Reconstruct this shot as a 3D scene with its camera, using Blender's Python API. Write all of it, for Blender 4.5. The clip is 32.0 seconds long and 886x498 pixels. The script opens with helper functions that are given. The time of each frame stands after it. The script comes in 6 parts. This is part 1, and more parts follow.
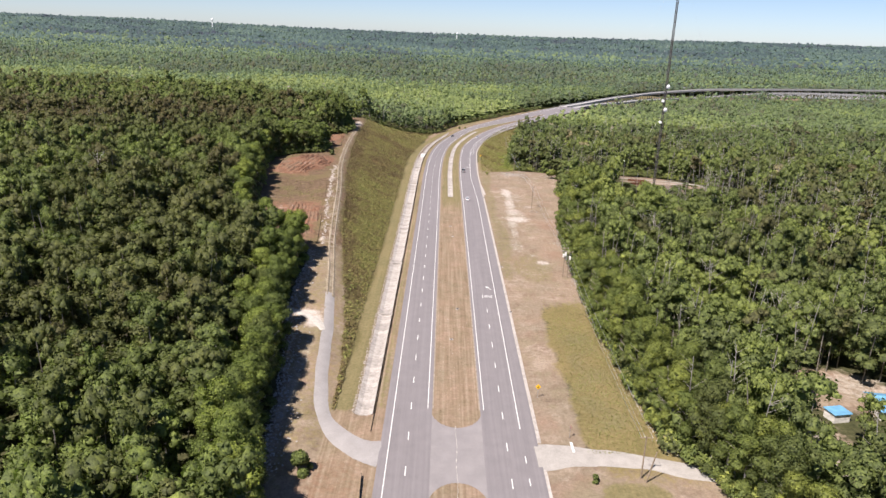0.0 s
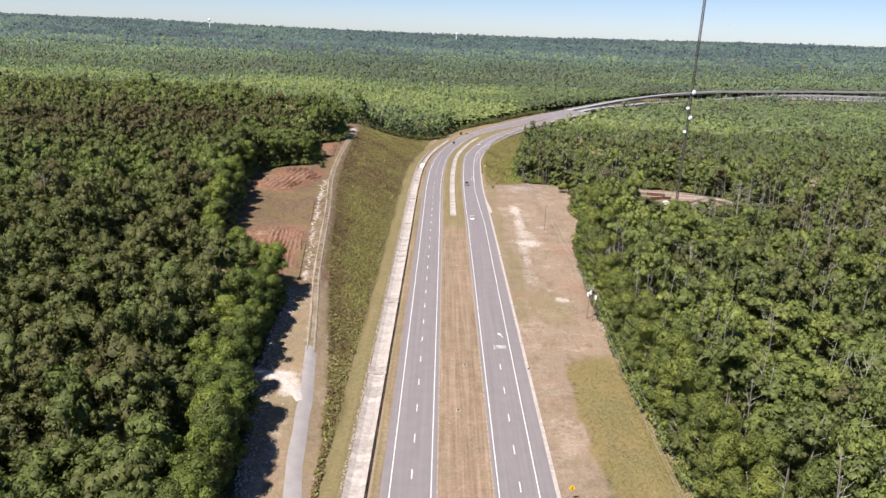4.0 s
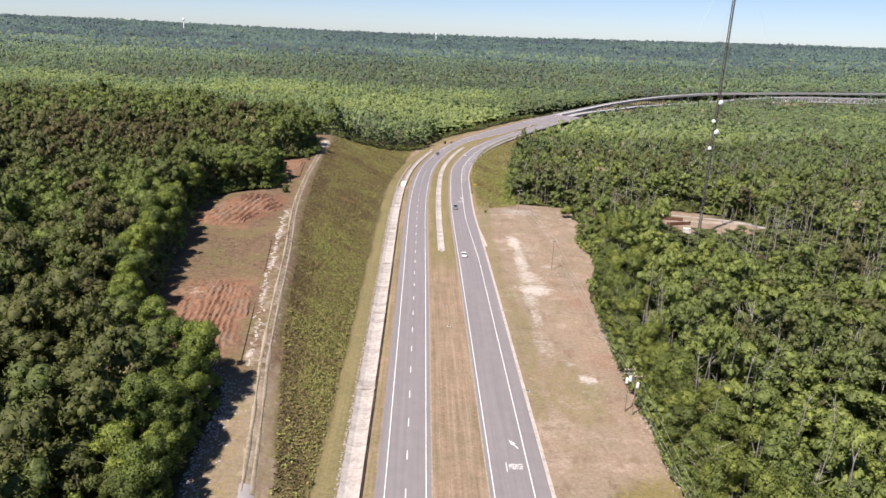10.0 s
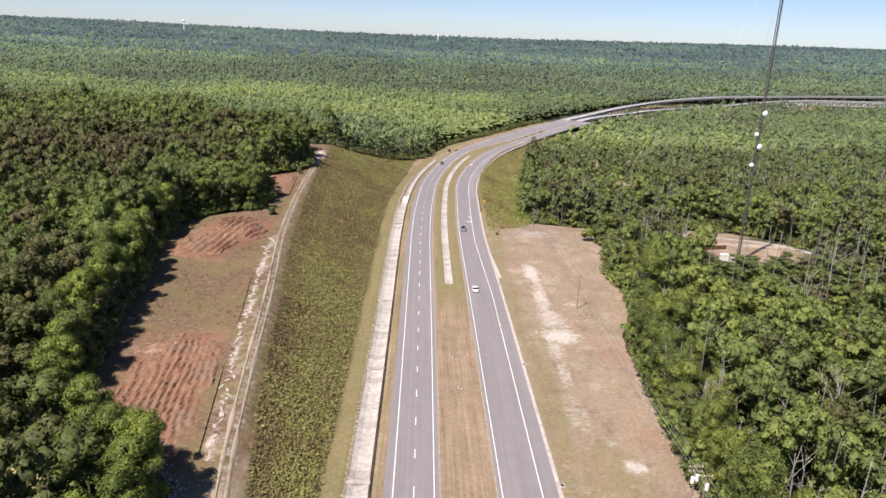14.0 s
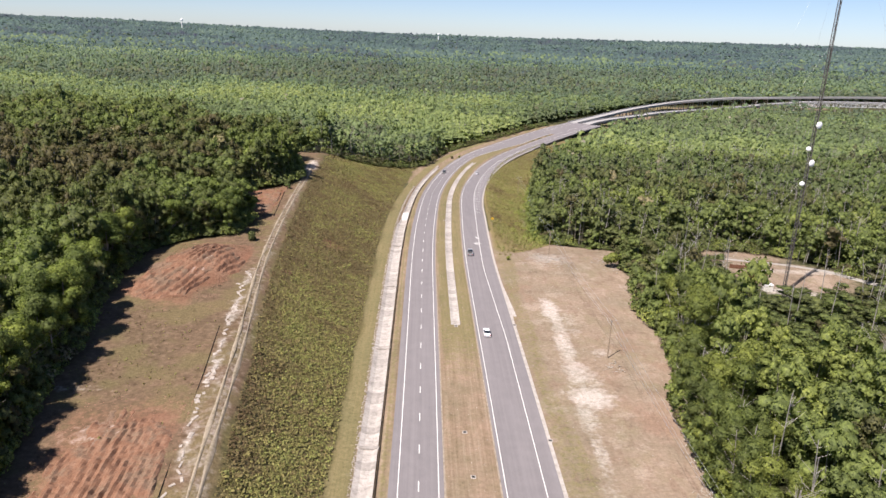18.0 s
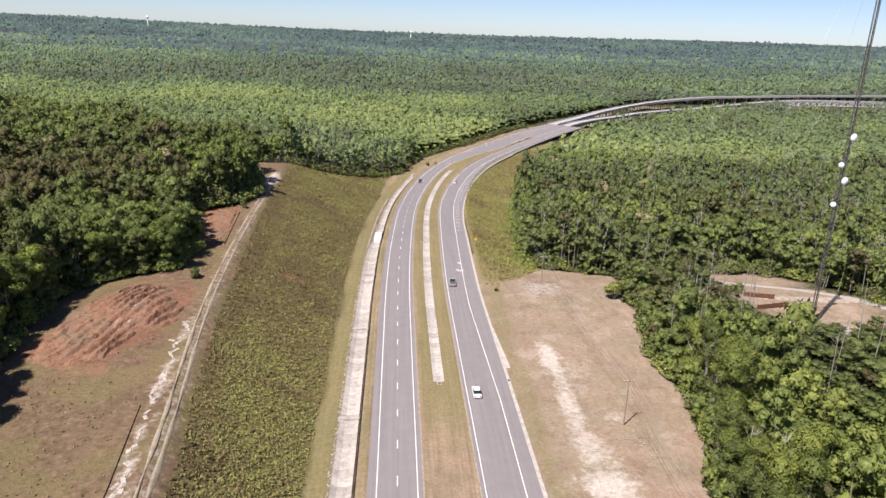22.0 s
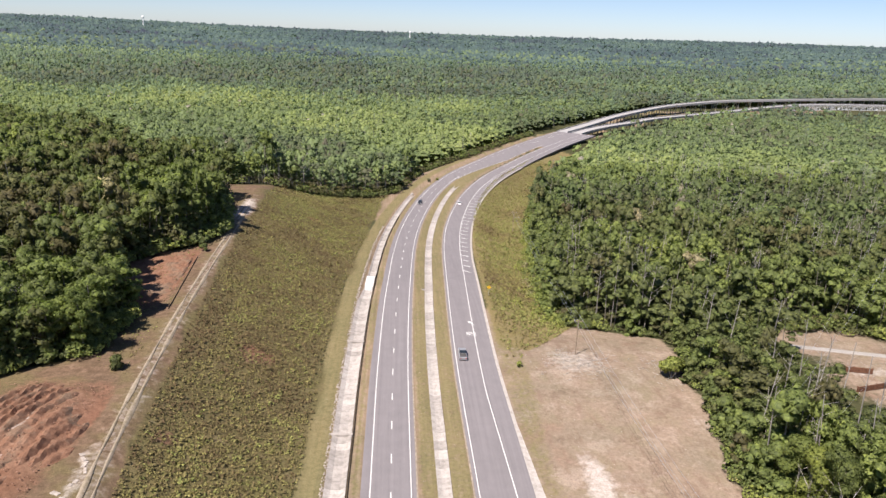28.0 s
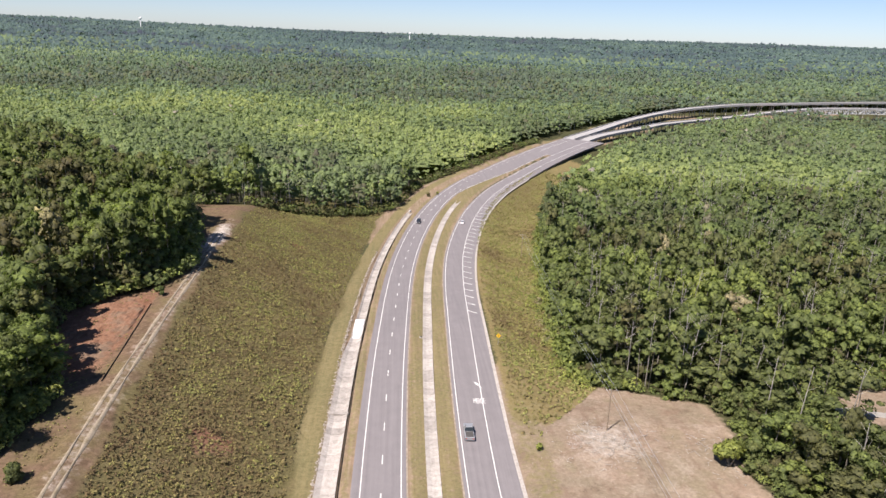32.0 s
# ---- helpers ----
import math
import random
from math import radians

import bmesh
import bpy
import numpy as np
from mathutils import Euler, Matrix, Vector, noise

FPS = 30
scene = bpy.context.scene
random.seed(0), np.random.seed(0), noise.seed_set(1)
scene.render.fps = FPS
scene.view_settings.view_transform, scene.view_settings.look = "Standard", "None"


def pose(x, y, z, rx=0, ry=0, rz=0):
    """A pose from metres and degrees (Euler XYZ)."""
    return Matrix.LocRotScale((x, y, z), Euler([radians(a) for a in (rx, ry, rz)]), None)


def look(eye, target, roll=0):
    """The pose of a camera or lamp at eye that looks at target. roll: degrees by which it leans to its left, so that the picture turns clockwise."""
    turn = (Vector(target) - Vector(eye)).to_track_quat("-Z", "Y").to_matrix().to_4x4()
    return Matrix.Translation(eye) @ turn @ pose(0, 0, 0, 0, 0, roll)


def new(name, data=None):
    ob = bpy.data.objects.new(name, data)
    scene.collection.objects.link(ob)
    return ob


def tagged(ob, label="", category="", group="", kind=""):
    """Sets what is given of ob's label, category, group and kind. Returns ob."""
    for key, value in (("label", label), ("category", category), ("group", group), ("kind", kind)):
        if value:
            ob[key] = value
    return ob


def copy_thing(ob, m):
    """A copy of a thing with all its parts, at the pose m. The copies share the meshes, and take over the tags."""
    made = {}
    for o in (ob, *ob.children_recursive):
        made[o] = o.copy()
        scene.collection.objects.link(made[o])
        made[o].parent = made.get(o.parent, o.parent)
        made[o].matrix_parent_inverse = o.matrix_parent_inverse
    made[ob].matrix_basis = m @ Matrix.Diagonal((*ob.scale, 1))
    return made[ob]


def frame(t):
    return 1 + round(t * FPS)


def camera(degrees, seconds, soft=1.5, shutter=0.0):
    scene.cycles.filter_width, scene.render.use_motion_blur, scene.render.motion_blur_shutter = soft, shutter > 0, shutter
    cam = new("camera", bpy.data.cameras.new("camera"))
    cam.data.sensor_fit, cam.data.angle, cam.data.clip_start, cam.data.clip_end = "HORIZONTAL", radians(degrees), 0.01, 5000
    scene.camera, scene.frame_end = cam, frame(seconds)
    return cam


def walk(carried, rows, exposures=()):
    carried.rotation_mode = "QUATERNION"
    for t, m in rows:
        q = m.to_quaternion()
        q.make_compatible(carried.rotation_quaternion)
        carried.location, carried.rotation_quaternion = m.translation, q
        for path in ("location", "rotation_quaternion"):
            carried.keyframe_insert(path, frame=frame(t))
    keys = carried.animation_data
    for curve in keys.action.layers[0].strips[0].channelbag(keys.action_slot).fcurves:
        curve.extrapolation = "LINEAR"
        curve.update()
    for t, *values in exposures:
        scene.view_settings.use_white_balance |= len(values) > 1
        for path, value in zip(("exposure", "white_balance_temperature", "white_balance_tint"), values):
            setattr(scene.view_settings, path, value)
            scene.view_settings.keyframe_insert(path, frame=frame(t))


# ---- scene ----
cam = camera(64.97, 32.0)
# seconds, x, y, z, tilt, lean, heading
PATH = [
    (0.0, 0.00, -0.00, 78.40, 72.615, 2.226, -0.383),
    (0.5, -0.17, 4.63, 78.36, 72.632, 2.226, -0.382),
    (1.0, -0.34, 9.24, 78.33, 72.644, 2.226, -0.382),
    (1.5, -0.51, 13.84, 78.30, 72.650, 2.226, -0.448),
    (2.0, -0.69, 18.41, 78.27, 72.651, 2.226, -0.448),
    (2.5, -0.87, 22.97, 78.25, 72.651, 2.226, -0.448),
    (3.0, -1.05, 27.51, 78.22, 72.651, 2.226, -0.448),
    (3.5, -1.23, 32.03, 78.19, 72.651, 2.226, -0.448),
    (5.5, -1.96, 49.96, 78.11, 72.587, 2.226, -0.451),
    (6.0, -2.14, 54.40, 78.09, 72.586, 2.226, -0.451),
    (6.5, -2.32, 58.84, 78.07, 72.582, 2.226, -0.451),
    (7.0, -2.50, 63.26, 78.06, 72.574, 2.226, -0.523),
    (7.5, -2.68, 67.66, 78.04, 72.573, 2.226, -0.657),
    (8.0, -2.86, 72.06, 78.03, 72.605, 2.226, -1.204),
    (8.5, -3.03, 76.44, 78.02, 72.654, 2.226, -1.817),
    (9.0, -3.21, 80.81, 78.01, 72.690, 2.226, -2.087),
    (9.5, -3.38, 85.17, 78.00, 72.707, 2.226, -2.087),
    (10.0, -3.55, 89.52, 77.99, 72.717, 2.226, -2.087),
    (10.5, -3.71, 93.86, 77.98, 72.734, 2.226, -2.086),
    (11.0, -3.87, 98.19, 77.98, 72.758, 2.226, -2.085),
    (11.5, -4.03, 102.51, 77.98, 72.772, 2.226, -2.013),
    (12.0, -4.18, 106.83, 77.98, 72.777, 2.226, -2.013),
    (12.5, -4.33, 111.14, 77.97, 72.778, 2.226, -2.013),
    (13.0, -4.47, 115.44, 77.98, 72.783, 2.226, -2.013),
    (13.5, -4.61, 119.73, 77.98, 72.798, 2.226, -2.012),
    (14.0, -4.74, 124.02, 77.98, 72.816, 2.226, -1.945),
    (14.5, -4.87, 128.30, 77.99, 72.831, 2.226, -1.944),
    (16.5, -5.31, 145.38, 78.02, 72.774, 2.226, -1.946),
    (17.0, -5.40, 149.64, 78.03, 72.769, 2.226, -1.947),
    (17.5, -5.49, 153.90, 78.04, 72.753, 2.226, -1.947),
    (18.0, -5.57, 158.16, 78.06, 72.729, 2.226, -1.948),
    (18.5, -5.63, 162.41, 78.07, 72.712, 2.226, -1.949),
    (19.0, -5.69, 166.67, 78.09, 72.701, 2.226, -1.949),
    (19.5, -5.74, 170.92, 78.11, 72.683, 2.226, -2.016),
    (20.0, -5.79, 175.18, 78.13, 72.663, 2.226, -2.498),
    (20.5, -5.82, 179.43, 78.15, 72.660, 2.226, -3.451),
    (21.0, -5.84, 183.69, 78.17, 72.662, 2.226, -4.065),
    (21.5, -5.85, 187.94, 78.20, 72.654, 2.226, -4.132),
    (22.0, -5.85, 192.20, 78.22, 72.637, 2.226, -4.132),
    (22.5, -5.84, 196.47, 78.25, 72.613, 2.226, -4.133),
    (23.0, -5.82, 200.73, 78.28, 72.597, 2.226, -4.133),
    (23.5, -5.79, 205.00, 78.31, 72.592, 2.226, -4.133),
    (24.0, -5.74, 209.27, 78.34, 72.593, 2.226, -4.200),
    (24.5, -5.68, 213.55, 78.37, 72.593, 2.226, -4.200),
    (25.0, -5.61, 217.83, 78.40, 72.593, 2.226, -4.200),
    (25.5, -5.53, 222.12, 78.44, 72.593, 2.226, -4.200),
    (27.5, -5.06, 239.35, 78.59, 72.626, 2.226, -4.199),
    (28.0, -4.91, 243.67, 78.63, 72.644, 2.226, -4.199),
    (28.5, -4.75, 248.00, 78.67, 72.656, 2.226, -4.198),
    (29.0, -4.56, 252.35, 78.72, 72.662, 2.226, -4.198),
    (29.5, -4.37, 256.70, 78.77, 72.667, 2.226, -4.198),
    (30.0, -4.15, 261.06, 78.81, 72.682, 2.226, -4.198),
    (30.5, -3.92, 265.44, 78.86, 72.705, 2.226, -4.197),
    (31.0, -3.68, 269.82, 78.91, 72.720, 2.226, -4.197),
    (31.5, -3.42, 274.22, 78.96, 72.725, 2.226, -4.197),
    (32.0, -3.14, 278.63, 79.01, 72.725, 2.226, -4.197),
]
walk(cam, [(t, pose(x, y, z, tilt, 0, turn) @ pose(0, 0, 0, 0, 0, lean)) for t, x, y, z, tilt, lean, turn in PATH])

# ---------- daylight ----------
SUN_ELEV, SHADOW_DIR = 57.0, (0.68, 0.73)      # shadows fall ahead and to the right
world = bpy.data.worlds.new("world")
scene.world = world
world.use_nodes = True
wn = world.node_tree.nodes
sky = wn.new("ShaderNodeTexSky")
sky.sky_type = "NISHITA"
sky.sun_disc = False
sky.sun_elevation = radians(SUN_ELEV)
sky.sun_rotation = math.atan2(-SHADOW_DIR[0], -SHADOW_DIR[1])
sky.altitude, sky.air_density, sky.dust_density, sky.ozone_density = 80, 0.68, 0.2, 2.3
wn["Background"].inputs["Strength"].default_value = 0.064
cool = wn.new("ShaderNodeMix")
cool.data_type, cool.blend_type = "RGBA", "MULTIPLY"
cool.inputs[0].default_value = 1.0
cool.inputs[7].default_value = (0.93, 0.93, 1.06, 1)
world.node_tree.links.new(sky.outputs[0], cool.inputs[6])
world.node_tree.links.new(cool.outputs[2], wn["Background"].inputs["Color"])
sun_data = bpy.data.lights.new("sun", "SUN")
sun_data.energy, sun_data.angle, sun_data.color = 5.0, radians(0.6), (1.0, 0.902, 0.85)
sun = new("sun", sun_data)
ce = math.cos(radians(SUN_ELEV))
sun.matrix_world = look((SHADOW_DIR[0] * -ce * 400, SHADOW_DIR[1] * -ce * 400 + 200, 400 * math.sin(radians(SUN_ELEV))), (0, 200, 0))
scene.view_settings.exposure = 0.89

# ---------- materials ----------
MATS = {}


class Nodes:
    """A small wrapper for building one node material."""

    def __init__(self, name, rough=0.9, spec=0.2, metal=0.0):
        self.m = bpy.data.materials.new(name)
        self.m.use_nodes = True
        self.t = self.m.node_tree
        self.b = self.t.nodes["Principled BSDF"]
        self.b.inputs["Roughness"].default_value = rough
        self.b.inputs["Specular IOR Level"].default_value = spec
        self.b.inputs["Metallic"].default_value = metal
        self.pos = self.add("ShaderNodeNewGeometry").outputs["Position"]
        MATS[name] = self.m

    def add(self, kind):
        return self.t.nodes.new(kind)

    def link(self, a, b):
        self.t.links.new(a, b)

    def noise(self, scale, detail=3.0, rough=0.55, vec=None, stretch=None):
        n = self.add("ShaderNodeTexNoise")
        n.inputs["Scale"].default_value = scale
        n.inputs["Detail"].default_value = detail
        n.inputs["Roughness"].default_value = rough
        v = vec or self.pos
        if stretch:
            mp = self.add("ShaderNodeMapping")
            mp.inputs["Scale"].default_value = stretch
            self.link(v, mp.inputs["Vector"])
            v = mp.outputs[0]
        self.link(v, n.inputs["Vector"])
        return n.outputs["Fac"]

    def ramp(self, fac, stops):
        r = self.add("ShaderNodeValToRGB")
        e = r.color_ramp.elements
        while len(e) < len(stops):
            e.new(0.5)
        for k, (p, c) in zip(e, stops):
            k.position = p
            k.color = (*c, 1) if len(c) == 3 else c
        self.link(fac, r.inputs[0])
        return r.outputs[0]

    def math(self, op, a, b=0.0, c=None):
        n = self.add("ShaderNodeMath")
        n.operation = op
        for k, v in enumerate((a, b) if c is None else (a, b, c)):
            if isinstance(v, (int, float)):
                n.inputs[k].default_value = v
            else:
                self.link(v, n.inputs[k])
        return n.outputs[0]

    def step(self, x, lo, hi):
        n = self.add("ShaderNodeMapRange")
        n.interpolation_type = "SMOOTHSTEP"
        n.inputs[1].default_value, n.inputs[2].default_value = lo, hi
        self.link(x, n.inputs[0])
        return n.outputs[0]

    def mix(self, fac, a, b, mode="MIX"):
        n = self.add("ShaderNodeMix")
        n.data_type, n.blend_type = "RGBA", mode
        if isinstance(fac, (int, float)):
            n.inputs[0].default_value = fac
        else:
            self.link(fac, n.inputs[0])
        for k, v in ((6, a), (7, b)):
            if isinstance(v, tuple):
                n.inputs[k].default_value = (*v, 1)
            else:
                self.link(v, n.inputs[k])
        return n.outputs[2]

    def attr(self, name):
        n = self.add("ShaderNodeAttribute")
        n.attribute_name = name
        return n.outputs["Fac"]

    def bump(self, h, strength=0.4, dist=0.1):
        n = self.add("ShaderNodeBump")
        n.inputs["Strength"].default_value, n.inputs["Distance"].default_value = strength, dist
        self.link(h, n.inputs["Height"])
        self.link(n.outputs[0], self.b.inputs["Normal"])

    def done(self, color):
        if isinstance(color, tuple):
            self.b.inputs["Base Color"].default_value = (*color, 1)
        else:
            self.link(color, self.b.inputs["Base Color"])
        return self.m


def plain(name, col, rough=0.7, spec=0.3, metal=0.0, vary=0.25, scale=1.2):
    """A paint, metal or wood with a little dirt and fading."""
    n = Nodes(name, rough, spec, metal)
    f = n.noise(scale, 4)
    lo = tuple(c * (1 - vary) for c in col)
    hi = tuple(min(1, c * (1 + vary)) for c in col)
    return n.done(n.ramp(f, [(0.3, lo), (0.7, hi)]))


def leaf_material(name, source, cast=(1.0, 1.0, 1.0), lo=0.84, hi=1.13, grain=2.6, rough=0.24):
    """Foliage: the species tint picks the green, each spray varies a little."""
    n = Nodes(name, 0.65, 0.25)
    if source == "object":
        tint = n.math("MULTIPLY_ADD", n.add("ShaderNodeObjectInfo").outputs["Random"], 0.46, 0.26)
    else:
        tint = n.attr("tint")
    base = n.ramp(tint, [(0.0, (0.068, 0.057, 0.035)), (0.13, (0.068, 0.067, 0.033)), (0.3, (0.074, 0.093, 0.036)), (0.45, (0.096, 0.122, 0.042)),
                         (0.6, (0.122, 0.147, 0.046)), (0.8, (0.156, 0.178, 0.053)), (0.93, (0.190, 0.200, 0.064)), (1.0, (0.19, 0.170, 0.115))])
    base = n.mix(1.0, base, cast, "MULTIPLY")
    isl = n.add("ShaderNodeNewGeometry").outputs["Random Per Island"]
    f = n.ramp(isl, [(0.0, (lo, lo, lo)), (0.6, (1.0, 1.0, 1.0)), (1.0, (hi, hi * 0.97, hi * 0.85))])
    col = n.mix(1.0, base, f, "MULTIPLY")
    # small leaves within each spray, and light and dark boughs
    col = n.mix(1.0, col, n.ramp(n.noise(grain * 0.28, 2, 0.5), [(0.35, (0.82, 0.84, 0.86)), (0.65, (1.16, 1.14, 1.05))]), "MULTIPLY")
    col = n.mix(1.0, col, n.ramp(n.noise(grain, 3, 0.7), [(0.36, (1 - rough,) * 3), (0.5, (1.0, 1.0, 1.0)), (0.66, (1 + rough, 1 + rough * 0.95, 1 + rough * 0.8))]), "MULTIPLY")
    tr = n.add("ShaderNodeBsdfTranslucent")
    n.link(n.mix(1.0, col, (1.08, 1.25, 0.72), "MULTIPLY"), tr.inputs["Color"])
    ms = n.add("ShaderNodeMixShader")
    ms.inputs[0].default_value = 0.33
    n.link(n.b.outputs[0], ms.inputs[1])
    n.link(tr.outputs[0], ms.inputs[2])
    n.link(ms.outputs[0], n.t.nodes["Material Output"].inputs["Surface"])
    return n.done(col)


leaf_material("leaves", "tint", (1.52, 1.50, 1.36), 0.66, 1.32, 3.2, 0.34)
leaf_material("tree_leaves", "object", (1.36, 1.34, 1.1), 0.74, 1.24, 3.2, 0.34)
# tree_leaves retuned slightly lighter and greener for single trees on the left
leaf_material("left_tree_leaves", "object", (1.44, 1.48, 1.1), 0.66, 1.32, 3.2, 0.34)
# darker copy of leaves: dark hill trees, and dimness at the left put into colour
leaf_material("left_dim_leaves", "tint", (1.38, 1.40, 1.12), 0.66, 1.32, 3.0, 0.34)
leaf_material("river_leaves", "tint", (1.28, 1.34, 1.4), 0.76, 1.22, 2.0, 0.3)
# leaves for far woods: distance haze painted in, paler and bluer further off
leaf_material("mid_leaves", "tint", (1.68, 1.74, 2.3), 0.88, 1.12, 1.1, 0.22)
leaf_material("grey_haze_leaves", "tint", (1.48, 1.64, 2.85), 0.92, 1.08, 0.5, 0.16)
leaf_material("blue_haze_leaves", "tint", (1.0, 1.2, 3.4), 0.96, 1.04, 0.1, 0.1)

g = Nodes("bark", 0.9, 0.1)
g.done(g.ramp(g.noise(2.5, 4, stretch=(1, 1, 0.2)), [(0.3, (0.16, 0.14, 0.11)), (0.7, (0.40, 0.37, 0.32))]))
g = Nodes("bare_wood", 0.85, 0.15)
g.done(g.ramp(g.noise(3.0, 4, stretch=(1, 1, 0.25)), [(0.3, (0.24, 0.22, 0.195)), (0.7, (0.44, 0.41, 0.365))]))

# asphalt: pale worn wheel paths, fine grain
g = Nodes("asphalt", 0.82, 0.25)
a = g.noise(0.35, 4)
b = g.noise(9.0, 3, 0.7)
c = g.noise(1.0, 3, stretch=(1.4, 0.02, 1))
col = g.ramp(a, [(0.3, (0.172, 0.156, 0.158)), (0.7, (0.215, 0.194, 0.196))])
col = g.mix(0.35, col, g.ramp(c, [(0.35, (0.125, 0.115, 0.117)), (0.65, (0.225, 0.207, 0.208))]))
col = g.mix(0.25, col, g.ramp(b, [(0.3, (0.09, 0.088, 0.09)), (0.7, (0.26, 0.25, 0.25))]))
g.bump(b, 0.25, 0.02)
g.done(col)
g = Nodes("pale_asphalt", 0.85, 0.2)
a, b = g.noise(0.25, 4), g.noise(7.0, 3, 0.7)
col = g.ramp(a, [(0.3, (0.188, 0.174, 0.173)), (0.7, (0.252, 0.234, 0.230))])
g.done(g.mix(0.3, col, g.ramp(b, [(0.3, (0.15, 0.14, 0.14)), (0.7, (0.34, 0.32, 0.315))])))
g = Nodes("worn_paving", 0.88, 0.2)
a, b = g.noise(0.3, 5, 0.65), g.noise(5.0, 4, 0.7)
g.bump(b, 0.3, 0.02)
g.done(g.mix(0.35, g.ramp(a, [(0.3, (0.235, 0.220, 0.210)), (0.7, (0.330, 0.312, 0.300))]), g.ramp(b, [(0.3, (0.19, 0.178, 0.17)), (0.7, (0.40, 0.38, 0.365))])))
g = Nodes("driveway", 0.88, 0.2)
a, b = g.noise(0.5, 4), g.noise(5.0, 4, 0.7)
col = g.mix(0.4, g.ramp(a, [(0.3, (0.265, 0.245, 0.217)), (0.7, (0.385, 0.358, 0.32))]), g.ramp(b, [(0.3, (0.20, 0.185, 0.17)), (0.7, (0.44, 0.42, 0.39))]))
g.bump(b, 0.3, 0.03)
g.done(col)
# concrete of the channels, kerbs and decks: stained, each slab a little different
g = Nodes("concrete", 0.85, 0.2)
rnd = g.add("ShaderNodeObjectInfo").outputs["Random"]
a, b = g.noise(0.9, 5, 0.65), g.noise(6.0, 4, 0.7)
col = g.ramp(a, [(0.28, (0.21, 0.187, 0.165)), (0.5, (0.39, 0.355, 0.325)), (0.75, (0.52, 0.482, 0.45))])
col = g.mix(0.35, col, g.ramp(b, [(0.3, (0.18, 0.165, 0.145)), (0.7, (0.50, 0.48, 0.45))]))
col = g.mix(1.0, col, g.ramp(rnd, [(0.0, (0.78, 0.77, 0.75)), (1.0, (1.08, 1.07, 1.05))]), "MULTIPLY")
g.bump(b, 0.3, 0.04)
g.done(col)
plain("road_paint", (0.66, 0.65, 0.62), 0.6, 0.3, vary=0.14, scale=3)
plain("new_concrete", (0.56, 0.545, 0.52), 0.85, 0.2, vary=0.14, scale=1.0)
plain("white_gravel", (0.40, 0.375, 0.335), 0.9, 0.2, vary=0.18, scale=1.5)
plain("pale_concrete", (0.33, 0.322, 0.31), 0.8, 0.2, vary=0.12, scale=0.5)
plain("steel", (0.42, 0.43, 0.44), 0.45, 0.5, 0.6)
plain("dark_steel", (0.09, 0.085, 0.08), 0.6, 0.4, 0.3)
plain("truss_paint", (0.62, 0.63, 0.64), 0.5, 0.4)
plain("pole_wood", (0.24, 0.19, 0.14), 0.9, 0.1, vary=0.4, scale=4)
plain("old_wood", (0.13, 0.066, 0.042), 0.9, 0.1, vary=0.4, scale=3)
plain("black_fabric", (0.035, 0.03, 0.026), 0.8, 0.2)
plain("white_paint", (0.78, 0.78, 0.76), 0.5, 0.4, vary=0.1)
plain("yellow_sign", (0.80, 0.47, 0.02), 0.5, 0.4, vary=0.1)
plain("blue_roof", (0.13, 0.31, 0.47), 0.5, 0.4, vary=0.2, scale=0.8)
plain("wall_board", (0.60, 0.58, 0.53), 0.8, 0.2)
plain("rubber", (0.02, 0.02, 0.02), 0.9, 0.2)
plain("iron", (0.03, 0.03, 0.03), 0.7, 0.4)
plain("dish_white", (0.82, 0.82, 0.82), 0.4, 0.4, vary=0.05)
plain("car_white", (0.75, 0.75, 0.76), 0.25, 0.6, vary=0.04)
plain("car_dark", (0.03, 0.032, 0.04), 0.25, 0.6, vary=0.1)
plain("car_silver", (0.36, 0.37, 0.38), 0.3, 0.6, 0.4, vary=0.05)
g = Nodes("rut_sand", 0.95, 0.08)
a_, b_ = g.noise(0.6, 5, 0.7), g.noise(5.0, 4, 0.7)
g.bump(b_, 0.4, 0.05)
g.done(g.mix(g.math("MULTIPLY", g.step(a_, 0.46, 0.62), 0.75), g.ramp(b_, [(0.3, (0.22, 0.182, 0.130)), (0.7, (0.345, 0.295, 0.228))]), g.ramp(b_, [(0.3, (0.145, 0.118, 0.072)), (0.7, (0.23, 0.188, 0.125))])))
g = Nodes("sand", 0.95, 0.1)
g.done(g.ramp(g.noise(0.8, 7, 0.72), [(0.3, (0.16, 0.128, 0.09)), (0.5, (0.27, 0.225, 0.175)), (0.7, (0.38, 0.33, 0.27))]))
plain("rock", (0.34, 0.30, 0.26), 0.9, 0.2, vary=0.35, scale=2)
g = Nodes("dark_glass", 0.08, 0.6)
g.done((0.02, 0.025, 0.03))
plain("lamp_red", (0.45, 0.03, 0.02), 0.3, 0.5)


# ---------- mesh helpers ----------
def obj(name, verts, faces, mat, parent=None, label="", smooth=False):
    me = bpy.data.meshes.new(name)
    me.from_pydata([tuple(v) for v in verts], [], [tuple(f) for f in faces])
    me.materials.append(MATS[mat])
    if smooth:
        me.polygons.foreach_set("use_smooth", [True] * len(me.polygons))
    me.update()
    ob = new(name, me)
    ob.parent = parent
    if label:
        tagged(ob, label)
    return ob


